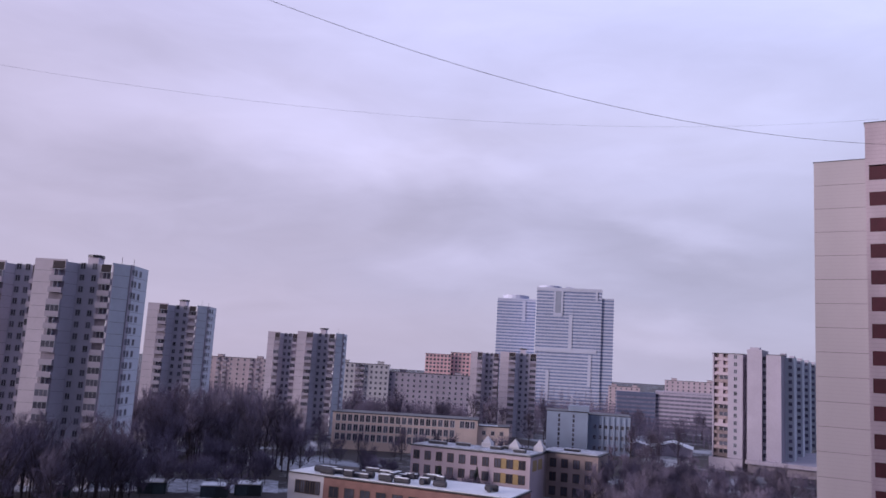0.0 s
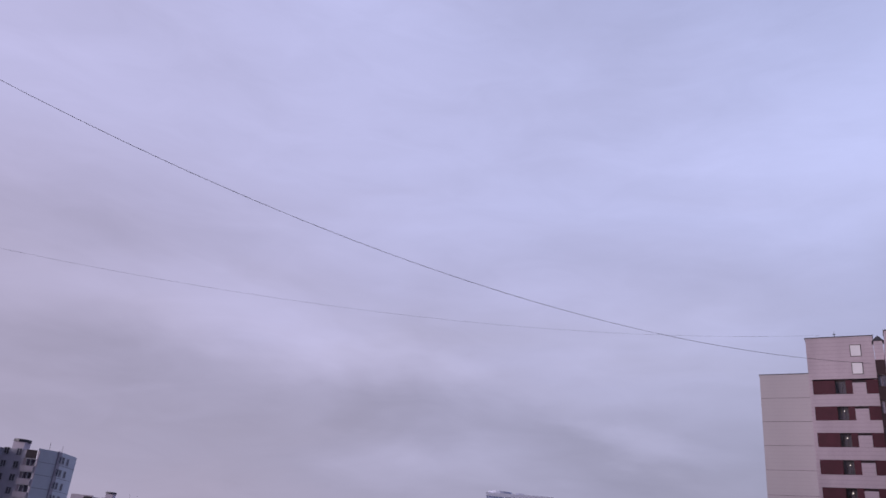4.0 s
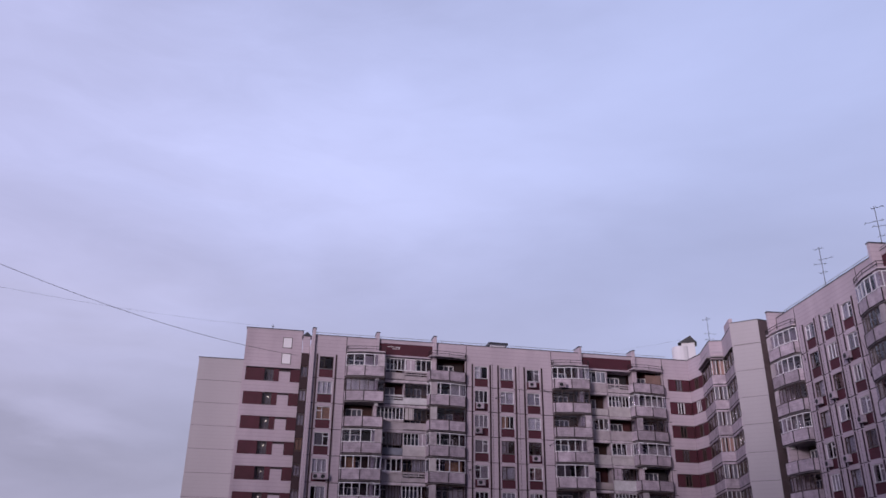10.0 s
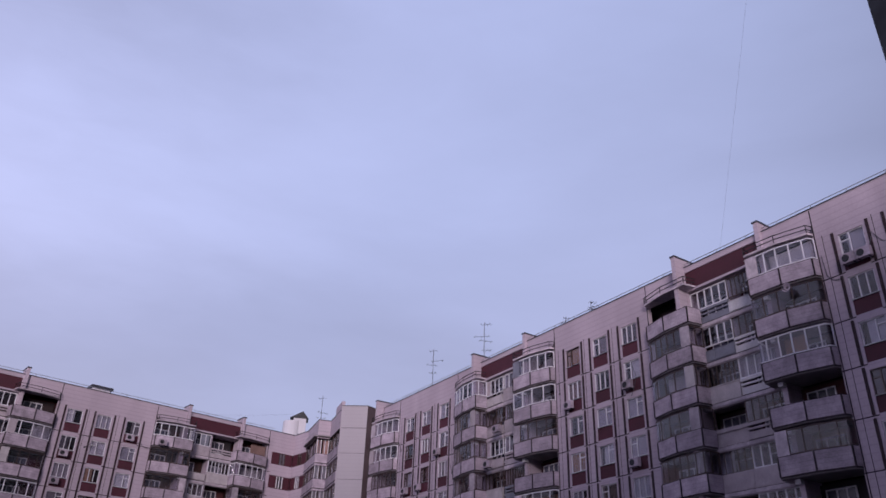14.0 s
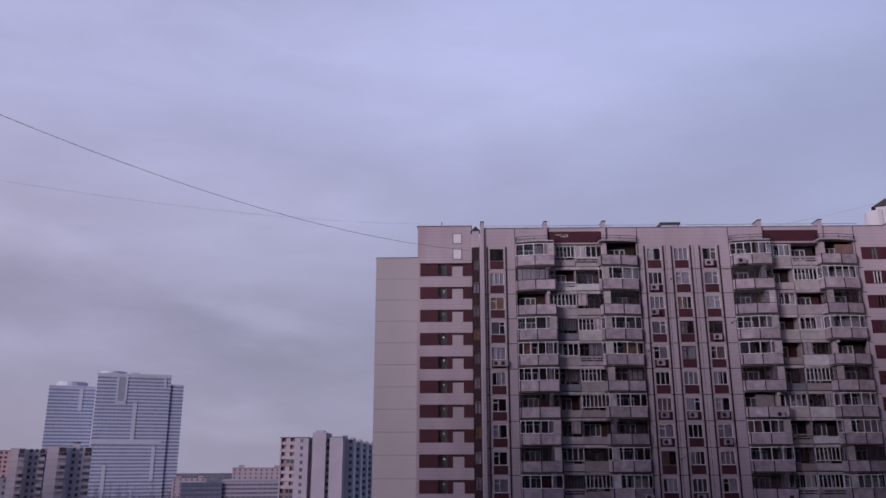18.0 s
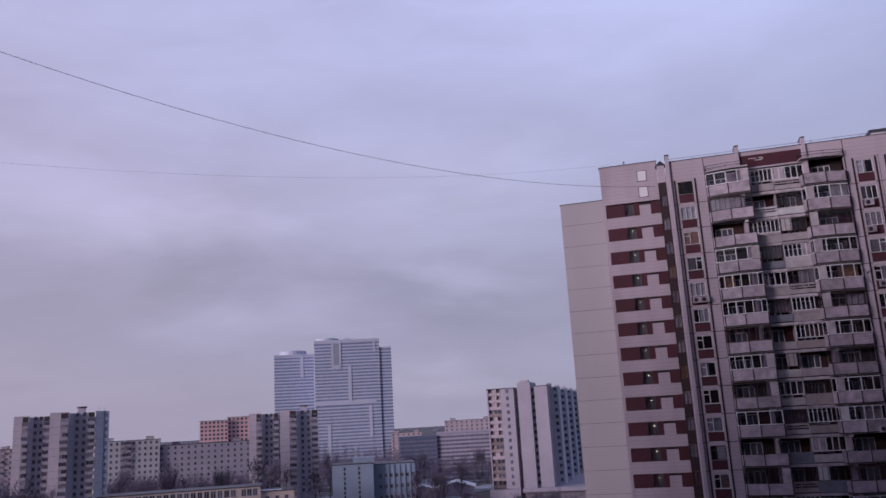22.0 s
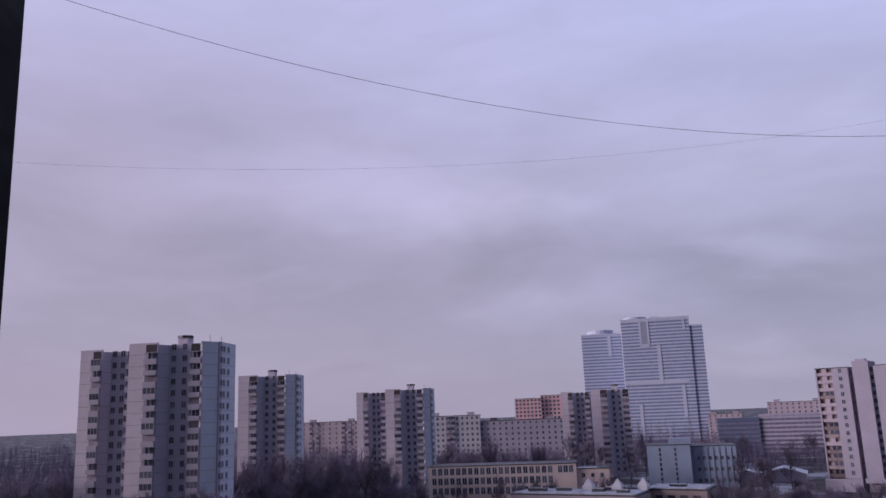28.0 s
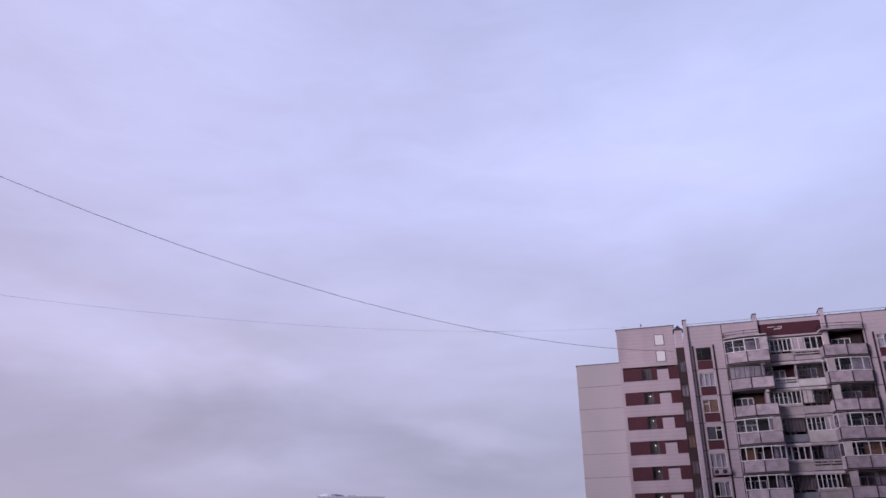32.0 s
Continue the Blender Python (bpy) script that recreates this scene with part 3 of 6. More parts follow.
def facade(house, wins, bays, logs, fins, u0, u1, floors=FLOORS, depth=13.0, low=18.0, broken=False):
    """The front of one house. wins: left edges of window columns; bays: (u, kind); logs: (u0, u1) of loggias between fins."""
    gaps = [(w, w + WIN_W) for w in wins] + [(u + 0.06, u + 3.39) for u, k in bays] + list(logs)
    gaps.sort()
    solid, at = [], u0
    for a, b in gaps:
        if a > at + 0.02:
            solid.append((at, a))
        at = max(at, b)
    if u1 > at:
        solid.append((at, u1))
    it = [(a, b, 0, 0.35, 0, ATTIC_TOP) for a, b in solid]
    # the fins stand behind the balconies and rise over the roof
    for w in wins:
        it.append((w, w + WIN_W, 0, 0.35, TOPWIN, ATTIC_TOP))
        for k in range(floors):
            z = TOPWIN - STOREY * k
            it.append((w, w + WIN_W, 0, 0.35, max(0, z - STOREY), z - WIN_H - 0.93 - 0.03))
            it.append((w, w + WIN_W, 0.12, 0.35, z - WIN_H - 0.96, z - WIN_H - 0.04))
    end = TOPWIN - STOREY * (floors - 1) - 2.30
    for u, k in bays:
        it.append((u + 0.06, u + 3.39, 0, 0.35, TOPWIN + 0.95, ATTIC_TOP))
    if end > 0:
        it += [(u + 0.06, u + 3.39, 0, 0.35, 0, end) for u, k in bays] + [(a, b, 0, 0.35, 0, end) for a, b in logs] + [(w, w + WIN_W, 0, 0.35, 0, end - 0.3) for w in wins]
    part("wall", boxes("wall", [PANEL], it), house)
    part("side_wall", boxes("side_wall", [PANEL], [(u0, u0 + 0.35, 0.36, depth, 0, ATTIC_TOP), (u1 - 0.35, u1, 0.36, depth, 0, ATTIC_TOP), (u0, u1, depth + 0.01, depth + 0.35, 0, ATTIC_TOP)]), house)
    part("roof", boxes("roof", [CAP, SNOW], [(u0 + 0.36, u1 - 0.36, 0.4, depth - 0.02, ATTIC_TOP - 0.9, ATTIC_TOP - 0.65), (u0 + 0.4, u1 - 0.4, 0.45, depth - 0.05, ATTIC_TOP - 0.645, ATTIC_TOP - 0.5, 1)]), house)
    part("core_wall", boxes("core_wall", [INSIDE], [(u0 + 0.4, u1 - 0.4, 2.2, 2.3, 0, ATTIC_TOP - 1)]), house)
    # flashing and the pipe rail along the edge of the roof
    cap = [(a, b, -0.04, 0.42, ATTIC_TOP, ATTIC_TOP + 0.07) for a, b in ((u0, u1),)]
    part("roof_edge", boxes("roof_edge", [CAP], cap), house)
    rail = [(u0, u1, 0.1, 0.14, ATTIC_TOP + 0.32, ATTIC_TOP + 0.36)]
    rail += [(u, u + 0.04, 0.1, 0.14, ATTIC_TOP + 0.07, ATTIC_TOP + 0.32) for u in np.arange(u0 + 0.5, u1, 2.4)]
    part("roof_rail", boxes("roof_rail", [METAL], rail), house)
    # vertical dark strips beside each window column, joints between panels
    st = []
    for w in wins:
        for s in (w - 0.36, w + WIN_W + 0.22):
            if not broken:
                st.append((s - 0.02, s + 0.15, -0.05, 0.01, 0, TOPWIN + 0.25))
                continue
            for k in range(floors):
                st.append((s - 0.02, s + 0.15, -0.05, 0.01, TOPWIN - STOREY * k - 2.42, TOPWIN - STOREY * k + (0.25 if k == 0 else 0.2)))
    for b in st:
        part("dark_strip", boxes("dark_strip", [STRIP], [b]), house)
    jt = []
    for a, b in solid:
        for k in range(floors):
            z = TOPWIN - STOREY * k - 2.50
            if z > 0:
                jt.append((a, b, -0.008, 0.01, z, z + 0.07))
    for u, kind in bays:
        for q in ((u - 0.06, u + 3.5) if kind == "R" else (u - 0.1, u + 3.47)):
            jt.append((q, q + 0.07, -0.012, 0.01, 0, ATTIC_TOP - 0.05))
    for w in wins:
        jt.append((w - 0.95, w - 0.915, -0.007, 0.01, 0, TOPWIN + 0.4))
    tagged(part("panel_joint", boxes("panel_joint", [SEAM], jt), house), kind="stuff")
    for w in wins:
        for k in range(floors):
            flat_window(house, w, TOPWIN - STOREY * k - WIN_H, low)
    for u, kind in bays:
        s = RIGHT_BAY if kind == "R" else LEFT_BAY
        for k in range(floors):
            balcony(house, s, u, TOPWIN - STOREY * k - 2.13 - 1.96 + 1.98, pick_style(u, k))
        top = TOPWIN + 0.62
        line, end_pts = (BAY_R, [(4.5, 0.2), (0, 0.2)]) if kind == "R" else (BAY_L, [(3.45, 0.2), (-1.05, 0.2)])
        part("balcony_roof", prism("balcony_roof", [LOGBEAM], line + end_pts, 0, 0.13), house, (u, 0, top))
        for zr in (0.34, 0.62):
            part("hand_rail", band("hand_rail", [DARKIRON], line, 0.045, zr, zr + 0.045), house, (u, 0, top))
        for q in line:
            part("rail_post", boxes("rail_post", [DARKIRON], [(q[0] - 0.02, q[0] + 0.025, q[1] + 0.0, q[1] + 0.05, 0.1, 0.66)]), house, (u, 0, top))
        for k in range(floors):
            part("corbel", CORBEL, house, (u + (3.55 if kind == "R" else -0.1), -0.62, TOPWIN - STOREY * k - 2.11 - 0.42))
    for a, b in logs:
        for k in range(floors):
            z = TOPWIN - STOREY * k - 2.11
            loggia(house, a, z, pick_style(a, k))
            loggia(house, a + (b - a) / 2, z, pick_style(a + (b - a) / 2, k))
        part("partition", boxes("partition", [BALC], [((a + b) / 2 - 0.07, (a + b) / 2 + 0.07, 0.36, 1.7, 0, TOPWIN + 0.6)]), house)
        part("red_frieze", boxes("red_frieze", [RED], [(a, b, 0.05, 0.34, TOPWIN + 0.68, TOPWIN + 2.0)]), house)
        fz = part("frieze_wall", boxes("frieze_wall", [PANEL], [(a, b, 0.0, 0.34, TOPWIN + 2.01, ATTIC_TOP), (a, b, -0.02, 1.7, TOPWIN + 0.5, TOPWIN + 0.67)]), house)
        if a in (10.32,):
            part("paint_mark", boxes("paint_mark", [WHITE], [(a + 0.9, a + 1.7, 0.036, 0.046, TOPWIN + 1.62, TOPWIN + 1.67), (a + 1.5, a + 2.3, 0.036, 0.046, TOPWIN + 1.38, TOPWIN + 1.44), (a + 1.9, a + 2.35, 0.036, 0.046, TOPWIN + 1.6, TOPWIN + 1.66), (a + 2.28, a + 2.34, 0.036, 0.046, TOPWIN + 1.44, TOPWIN + 1.6)]), house, None, "faded white painted scrawl")
    for u in fins:
        out = 0.86 if u in (-75.4, -57.25, -32.9) else 0.28
        fin = part("fin_wall", boxes("fin_wall", [PANEL], [(u - 0.16, u + 0.16, -out, 1.4, 0, FIN_TOP)]), house)
        part("cap", boxes("cap", [CAP], [(u - 0.22, u + 0.22, -out - 0.06, 1.45, FIN_TOP, FIN_TOP + 0.1)]), fin)


F1, F2 = 24.6, 120.9


def foot(turn, d):
    a = radians(turn)
    return (d * math.sin(a), d * math.cos(a), 0.0)


main_house = thing("apartment_house", foot(F1, 87.5), F1, "cream and dark red panel-built apartment house with glazed balconies", "apartment house", "panel house sections")
facade(main_house, wins=(3.68, 21.5, 24.57, 27.75), bays=((6.6, "R"), (16.98, "L"), (30.85, "R"), (41.5, "L")), logs=((10.32, 16.48), (34.65, 41.05)), fins=(2.86, 10.1, 16.75, 34.45, 41.3), u0=2.65, u1=45.6, floors=15)
STYLES[:] = [0.28, 0.28, 0.34, 0.10]
wing_house = thing("apartment_house", foot(F2, 41.5), F2, "long cream panel-built apartment house wing with curved balconies", "apartment house", "panel house sections")
facade(wing_house, wins=(-70.2, -67.1, -63.9, -45.35, -42.3, -39.2, -21.4, -18.3, -15.2), bays=((-75.1, "L"), (-60.8, "R"), (-50.2, "L"), (-36.4, "R"), (-26.3, "L")), logs=((-57.1, -50.6), (-32.7, -26.6)), fins=(-75.4, -57.25, -50.4, -32.9, -26.4), u0=-76.0, u1=-12.0, low=33.0, floors=10, broken=True)
# unseen plain stretch, added to close the yard and cut its light
part("end_wall", boxes("end_wall", [PANEL], [(-11.95, 1.0, 0, 0.35, 0, ATTIC_TOP)]), wing_house)

# the recessed stair block with red bands
STAIR_TOP = 60.5
stair = thing("stair_block", foot(F1, 93.7), F1, "cream stair block with dark red bands and small lit windows", "apartment house", "panel house sections")
it = [(-4.87, 1.75, 0, 0.3, TOPWIN - 0.05, STAIR_TOP), (-4.87, -4.53, 0, 0.3, 0, TOPWIN - 0.05)]
for k in range(FLOORS):
    z = 55.68 - STOREY * k
    it.append((-4.53, 1.75, 0, 0.3, z - STOREY, z - 1.5))
    it.append((-0.66, 0.62, -0.02, 0.3, z - 1.5, z - 0.28))
for b in it:
    part("wall", boxes("wall", [PANEL], [b]), stair)
part("side_wall", boxes("side_wall", [PANEL], [(-4.87, -4.55, 0.31, 12, 0, STAIR_TOP), (1.43, 1.75, 0.31, 12, 0, STAIR_TOP), (-4.87, 1.75, 12.01, 12.3, 0, STAIR_TOP)]), stair)
part("roof", boxes("roof", [CAP], [(-4.95, 1.83, -0.06, 12.3, STAIR_TOP, STAIR_TOP + 0.08)]), stair)
part("backing", boxes("backing", [INSIDE], [(-4.5, 1.4, 0.8, 0.85, 0, STAIR_TOP - 1)]), stair)
RED_A = boxes("red_panel", [RED], [(-4.53, -2.36, 0.03, 0.3, 0, 1.5)])
RED_B = boxes("red_panel", [RED], [(-1.3, -0.67, 0.03, 0.3, 0, 1.5)])
RED_C = boxes("red_panel", [RED], [(0.63, 1.74, 0.03, 0.3, 0, 1.5)])
RED_D = boxes("vent_slot", [SEAM], [(-0.66, 0.62, 0.1, 0.3, 0, 0.26)])
STAIR_WIN = frame_mesh("window", BROWN, 1.04, 1.46, (0.36, 0.7), bar=0.035)
STAIR_PANE = sheet("pane", PANE, 0.03, 1.0, 0.04, 0.03, 1.43)
BULB = bpy.data.materials.new("lit_bulb")
BULB.use_nodes = True
BULB.node_tree.nodes["Principled BSDF"].inputs["Emission Color"].default_value = (1.0, 0.86, 0.66, 1)
BULB.node_tree.nodes["Principled BSDF"].inputs["Emission Strength"].default_value = 2.5
for k in range(FLOORS):
    z = 55.68 - STOREY * k - 1.5
    for me, nm in ((RED_A, "red_panel"), (RED_B, "red_panel"), (RED_C, "red_panel")):
        part(nm, me, stair, (0, 0, z))
    part("vent_slot", RED_D, stair, (0, 0, z + 1.23))
    w = part("window", STAIR_WIN, stair, (-2.35, 0.08, z + 0.02))
    part("pane", STAIR_PANE, w)
    part("landing_wall", boxes("landing_wall", [SLAB], [(0, 1.04, 0.5, 0.55, 0, 1.46)]) if k == 0 else bpy.data.meshes["landing_wall"], w)
    bm = bmesh.new()
    bmesh.ops.create_icosphere(bm, subdivisions=2, radius=0.065)
    if k == 0:
        lamp_me = bpy.data.meshes.new("stair_lamp")
        bm.to_mesh(lamp_me)
        lamp_me.materials.append(BULB)
    bm.free()
    if k != 0:
        part("lamp", lamp_me, w, (0.66, 0.3, 1.0), "round lit stairwell lamp")
for z in (58.32, 56.36):
    w = part("hatch", boxes("hatch", [WHITE], [(-0.5, 0.48, -0.02, 0.05, 0, 1.2)]), stair, (0, 0, z), "white boarded hatch")
    part("surround", boxes("surround", [STRIP], [(-0.56, -0.5, -0.03, 0.04, -0.06, 1.26), (0.48, 0.54, -0.03, 0.04, -0.06, 1.26), (-0.5, 0.48, -0.03, 0.04, -0.06, 0), (-0.5, 0.48, -0.03, 0.04, 1.2, 1.26)]), w)
part("finial", boxes("finial", [DARKIRON], [(-1.95, -1.9, 0.5, 0.55, 60.58, 61.25), (-2.05, -1.8, 0.48, 0.57, 60.95, 61.03)]), stair)
# dark slot with windows between the stair block and the main front
slot = thing("link_bay", foot(F1, 92.2), F1, "narrow dark red recessed bay with stacked windows", "apartment house", "panel house sections")
it = []
SLOT_WIN = frame_mesh("window", BROWN, 0.8, 1.3, (0.4,), bar=0.06)
SLOT_PANE = sheet("pane", PANE, 0.03, 0.77, 0.04, 0.03, 1.27)
SLOT_RED = boxes("red_panel", [STRIP], [(1.72, 2.62, 0, 0.2, 0, 1.38)])
for k in range(FLOORS):
    z = TOPWIN - STOREY * k
    part("red_panel", SLOT_RED, slot, (0, 0, z - 2.75))
    w = part("window", SLOT_WIN, slot, (1.76, 0.05, z - 1.34))
    part("pane", SLOT_PANE, w)
    part("curtain", sheet("curtain", CURTAIN, 0, 0.8, 0.25, 0, 1.3) if k == 0 else bpy.data.meshes["curtain"], w)
part("wall", boxes("wall", [STRIP], [(1.72, 2.62, 0.05, 0.2, TOPWIN, 57.4), (1.72, 1.76, 0.0, 0.3, 0, TOPWIN), (2.57, 2.64, 0.0, 0.3, 0, TOPWIN), (1.72, 2.62, 0.6, 0.7, 0, TOPWIN)]), slot)
hood_me = bpy.data.meshes.new("hood")
hood_me.from_pydata([(1.62, -0.1, 59.45), (2.78, -0.1, 59.45), (2.78, 1.3, 59.45), (1.62, 1.3, 59.45), (2.2, -0.1, 60.0), (2.2, 1.3, 60.0)], [], [(0, 1, 4), (2, 3, 5), (0, 4, 5, 3), (1, 2, 5, 4), (0, 3, 2, 1)])
hood_me.materials.append(CAP)
part("hood", hood_me, slot)
part("vent_shaft", boxes("vent_shaft", [PANEL], [(1.78, 2.62, 0.0, 1.1, 57.4, 59.45)]), slot)

# the blank end of the house, set back
END_TOP = 58.55
end = thing("end_block", foot(F1, 101.5), F1, "blank cream end block with horizontal panel joints", "apartment house", "panel house sections")
for k in range(FLOORS + 1):
    z1 = END_TOP if k == 0 else 55.72 - STOREY * (k - 1) - 0.045
    z0 = 55.72 - STOREY * k if k else 55.72
    if z1 < 1:
        continue
    part("panel", boxes("panel", [PANEL_END], [(-10.73, -4.6, 0, 0.35, max(0, z0), z1)]), end)
part("joint_backing", boxes("joint_backing", [GREYJOINT], [(-10.7, -4.6, 0.03, 0.3, 0, END_TOP - 0.05)]), end)
part("side_wall", boxes("side_wall", [PANEL_END], [(-10.73, -10.4, 0.36, 10, 0, END_TOP), (-4.9, -4.6, 0.36, 10, 0, END_TOP)]), end)
part("roof_edge", boxes("roof_edge", [CAP], [(-10.8, -4.6, -0.06, 10, END_TOP, END_TOP + 0.08)]), end)

# ---- the inner corner between the two fronts ----
corner = thing("corner_house", (0, 0, 0), 0, "inner corner of the panel house with red bands and a bay", "apartment house", "panel house sections")
# dark brown puts the recess's shade into the return wall's colour
RETURN = material("shaded_return_wall", (0.095, 0.066, 0.076), 0.9, vary=0.2)
# the low sun's warm glow on these blinds is put into their colour
PEACH = material("sunset_lit_blind", (0.62, 0.36, 0.28), 0.8, vary=0.1)
CORNER = [(77.9, 60.6), (80.5, 59.4), (79.3, 56.6), (75.6, 52.6), (76.6, 51.6), (73.1, 48.0), (74.2, 45.3), (77.5, 44.6)]


def run_piece(name, mats, a, b, z0, z1, proud=0.0, thick=0.3, s0=0.0, s1=1.0):
    d = Vector((b[0] - a[0], b[1] - a[1]))
    n = Vector((d.y, -d.x)).normalized()
    p, q = Vector(a) + d * s0 + n * proud, Vector(a) + d * s1 + n * proud
    return band(name, mats, [tuple(p), tuple(q)], thick, z0, z1)


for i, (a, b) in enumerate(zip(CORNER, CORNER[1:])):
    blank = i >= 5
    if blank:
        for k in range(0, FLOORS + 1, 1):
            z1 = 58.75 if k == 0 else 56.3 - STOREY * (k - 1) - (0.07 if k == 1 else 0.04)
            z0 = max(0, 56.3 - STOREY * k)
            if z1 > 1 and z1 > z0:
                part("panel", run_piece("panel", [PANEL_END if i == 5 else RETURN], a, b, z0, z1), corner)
        part("joint_backing", run_piece("joint_backing", [GREYJOINT], a, b, 0, 58.6, -0.04, 0.1), corner)
        part("roof_edge", run_piece("roof_edge", [CAP], a, b, 58.75, 58.83, 0.05, 0.4), corner)
        continue
    bay = i >= 2
    part("attic_wall", run_piece("attic_wall", [PANEL], a, b, TOPWIN + (0.3 if bay else -0.05), ATTIC_TOP), corner)
    part("roof_edge", run_piece("roof_edge", [CAP], a, b, ATTIC_TOP, ATTIC_TOP + 0.08, 0.05, 0.4), corner)
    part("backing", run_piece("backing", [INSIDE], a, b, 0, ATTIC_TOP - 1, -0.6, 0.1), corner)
    for k in range(FLOORS):
        z = TOPWIN - STOREY * k
        if z < 3:
            continue
        part("parapet", run_piece("parapet", [BALC if bay else PANEL], a, b, z - STOREY, z - 1.5, 0.08 if bay else 0.0), corner)
        if not bay:
            part("red_panel", run_piece("red_panel", [RED], a, b, z - 1.5, z - 0.05, -0.05, 0.2, 0.0, 0.36), corner)
            part("red_panel", run_piece("red_panel", [RED], a, b, z - 1.5, z - 0.05, -0.05, 0.2, 0.66, 1.0), corner)
            w = part("window", run_piece("window", [BROWN], a, b, z - 1.5, z - 1.40, -0.04, 0.08, 0.36, 0.66), corner)
            for s in (0.365, 0.49, 0.625):
                part("upright", run_piece("upright", [WHITE if k % 4 == 1 else BROWN], a, b, z - 1.4, z - 0.05, -0.04, 0.08, s, s + 0.035), w)
            if (k + i) % 3 == 0:
                part("curtain", run_piece("curtain", [CURTAIN], a, b, z - 1.4, z - 0.05, -0.3, 0.03, 0.36, 0.66), w)
            part("pane", run_piece("pane", [PANE], a, b, z - 1.42, z - 0.05, -0.08, 0.012, 0.36, 0.66), corner)
        else:
            mt = WHITE if i == 3 else BROWN
            for s in (0.0, 0.32, 0.64, 0.93):
                part("glazing_post", run_piece("glazing_post", [mt], a, b, z - 1.5, z + 0.2, -0.02, 0.08, s, s + 0.05), corner)
            part("pane", run_piece("pane", [PANE], a, b, z - 1.48, z + 0.2, -0.06, 0.012), corner)
            part("curtain", run_piece("curtain", [PEACH if i == 3 and k in (0, 3) else CURTAIN], a, b, z - 1.48, z + 0.2, -0.3, 0.03), corner)
            part("slab", run_piece("slab", [SEAM], a, b, z + 0.2, z + 0.3, 0.1, 0.4), corner)
            part("rim", run_piece("rim", [SEAM], a, b, z - 1.5, z - 1.46, 0.1, 0.1), corner)
part("fin_wall", run_piece("fin_wall", [PANEL], CORNER[4], CORNER[5], 57.0, 59.3, 0.02, 0.35, 0.45, 1.0), corner)
for i in (2, 3):
    part("hand_rail", run_piece("hand_rail", [METAL], CORNER[i], CORNER[i + 1], 56.95, 56.99, 0.35, 0.04), corner)
    part("balcony_roof", run_piece("balcony_roof", [SLAB], CORNER[i], CORNER[i + 1], 56.35, 56.5, 0.4, 0.5), corner)
BACK = [(86.0, 38.0), (100.0, 55.0), (84.0, 72.5)]
part("roof", prism("roof", [CAP], [(x + 0.5, y + 0.3) for x, y in CORNER] + BACK, 57.2, 57.4), corner)
for a, b in zip(BACK, BACK[1:]):
    part("back_wall", run_piece("back_wall", [PANEL], a, b, 0, 57.15), corner)
# side of the wing's first bay, near-black in place of the recess's shade
side = thing("wing_return_wall", foot(F2, 41.5), F2, "return wall at the start of the wing, its shade painted dark", "wall", "panel house sections")
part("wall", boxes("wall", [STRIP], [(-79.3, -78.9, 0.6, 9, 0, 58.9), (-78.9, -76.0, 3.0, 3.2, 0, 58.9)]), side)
# ---- ground ----
SOIL = bpy.data.materials.new("trodden_snow_and_soil")
SOIL.use_nodes = True
st, sn = SOIL.node_tree, SOIL.node_tree.nodes
sb = sn["Principled BSDF"]
sb.inputs["Roughness"].default_value = 0.9
s_geo, s_n1, s_n2, s_r, s_bp = sn.new("ShaderNodeNewGeometry"), sn.new("ShaderNodeTexNoise"), sn.new("ShaderNodeTexNoise"), sn.new("ShaderNodeValToRGB"), sn.new("ShaderNodeBump")
s_n1.inputs["Scale"].default_value, s_n1.inputs["Detail"].default_value = 0.045, 8.0
s_n2.inputs["Scale"].default_value, s_n2.inputs["Detail"].default_value = 0.8, 4.0
s_mix = sn.new("ShaderNodeMath")
s_mix.operation = "MULTIPLY_ADD"
s_mix.inputs[1].default_value = 0.25
s_r.color_ramp.elements[0].position, s_r.color_ramp.elements[0].color = 0.63, (0.05, 0.04, 0.044, 1)
s_r.color_ramp.elements[1].position, s_r.color_ramp.elements[1].color = 0.76, (0.40, 0.42, 0.48, 1)
st.links.new(s_geo.outputs["Position"], s_n1.inputs["Vector"])
st.links.new(s_geo.outputs["Position"], s_n2.inputs["Vector"])
st.links.new(s_n2.outputs["Fac"], s_mix.inputs[0])
st.links.new(s_n1.outputs["Fac"], s_mix.inputs[2])
st.links.new(s_mix.outputs[0], s_r.inputs[0])
st.links.new(s_r.outputs[0], sb.inputs["Base Color"])
st.links.new(s_n2.outputs["Fac"], s_bp.inputs["Height"])
s_bp.inputs["Distance"].default_value = 0.15
st.links.new(s_bp.outputs["Normal"], sb.inputs["Normal"])
gme = bpy.data.meshes.new("ground")
gme.from_pydata([(-3500, -1500, 0), (3500, -1500, 0), (3500, 4200, 0), (-3500, 4200, 0)], [], [(0, 1, 2, 3)])
gme.materials.append(SOIL)
tagged(new("ground", gme), "patchy old snow over dark winter soil", "ground", kind="structure")

# ---- far houses ----
PALE = material("pale_tile_panel", (0.36, 0.325, 0.41), 0.7, vary=0.07, scale=0.12, fine=1.5)
GREENISH = material("grey_lilac_panel", (0.42, 0.405, 0.50), 0.75, vary=0.08, scale=0.12, fine=1.5)
BLUEGREY = material("blue_grey_panel", (0.30, 0.33, 0.43), 0.7, vary=0.08, scale=0.1, fine=1.5)
CREAM = material("cream_plaster", (0.66, 0.53, 0.50), 0.85, vary=0.08, scale=0.15, fine=2.0)
YELLOW = material("ochre_plaster", (0.36, 0.255, 0.13), 0.85, vary=0.1, scale=0.2, fine=2.0)
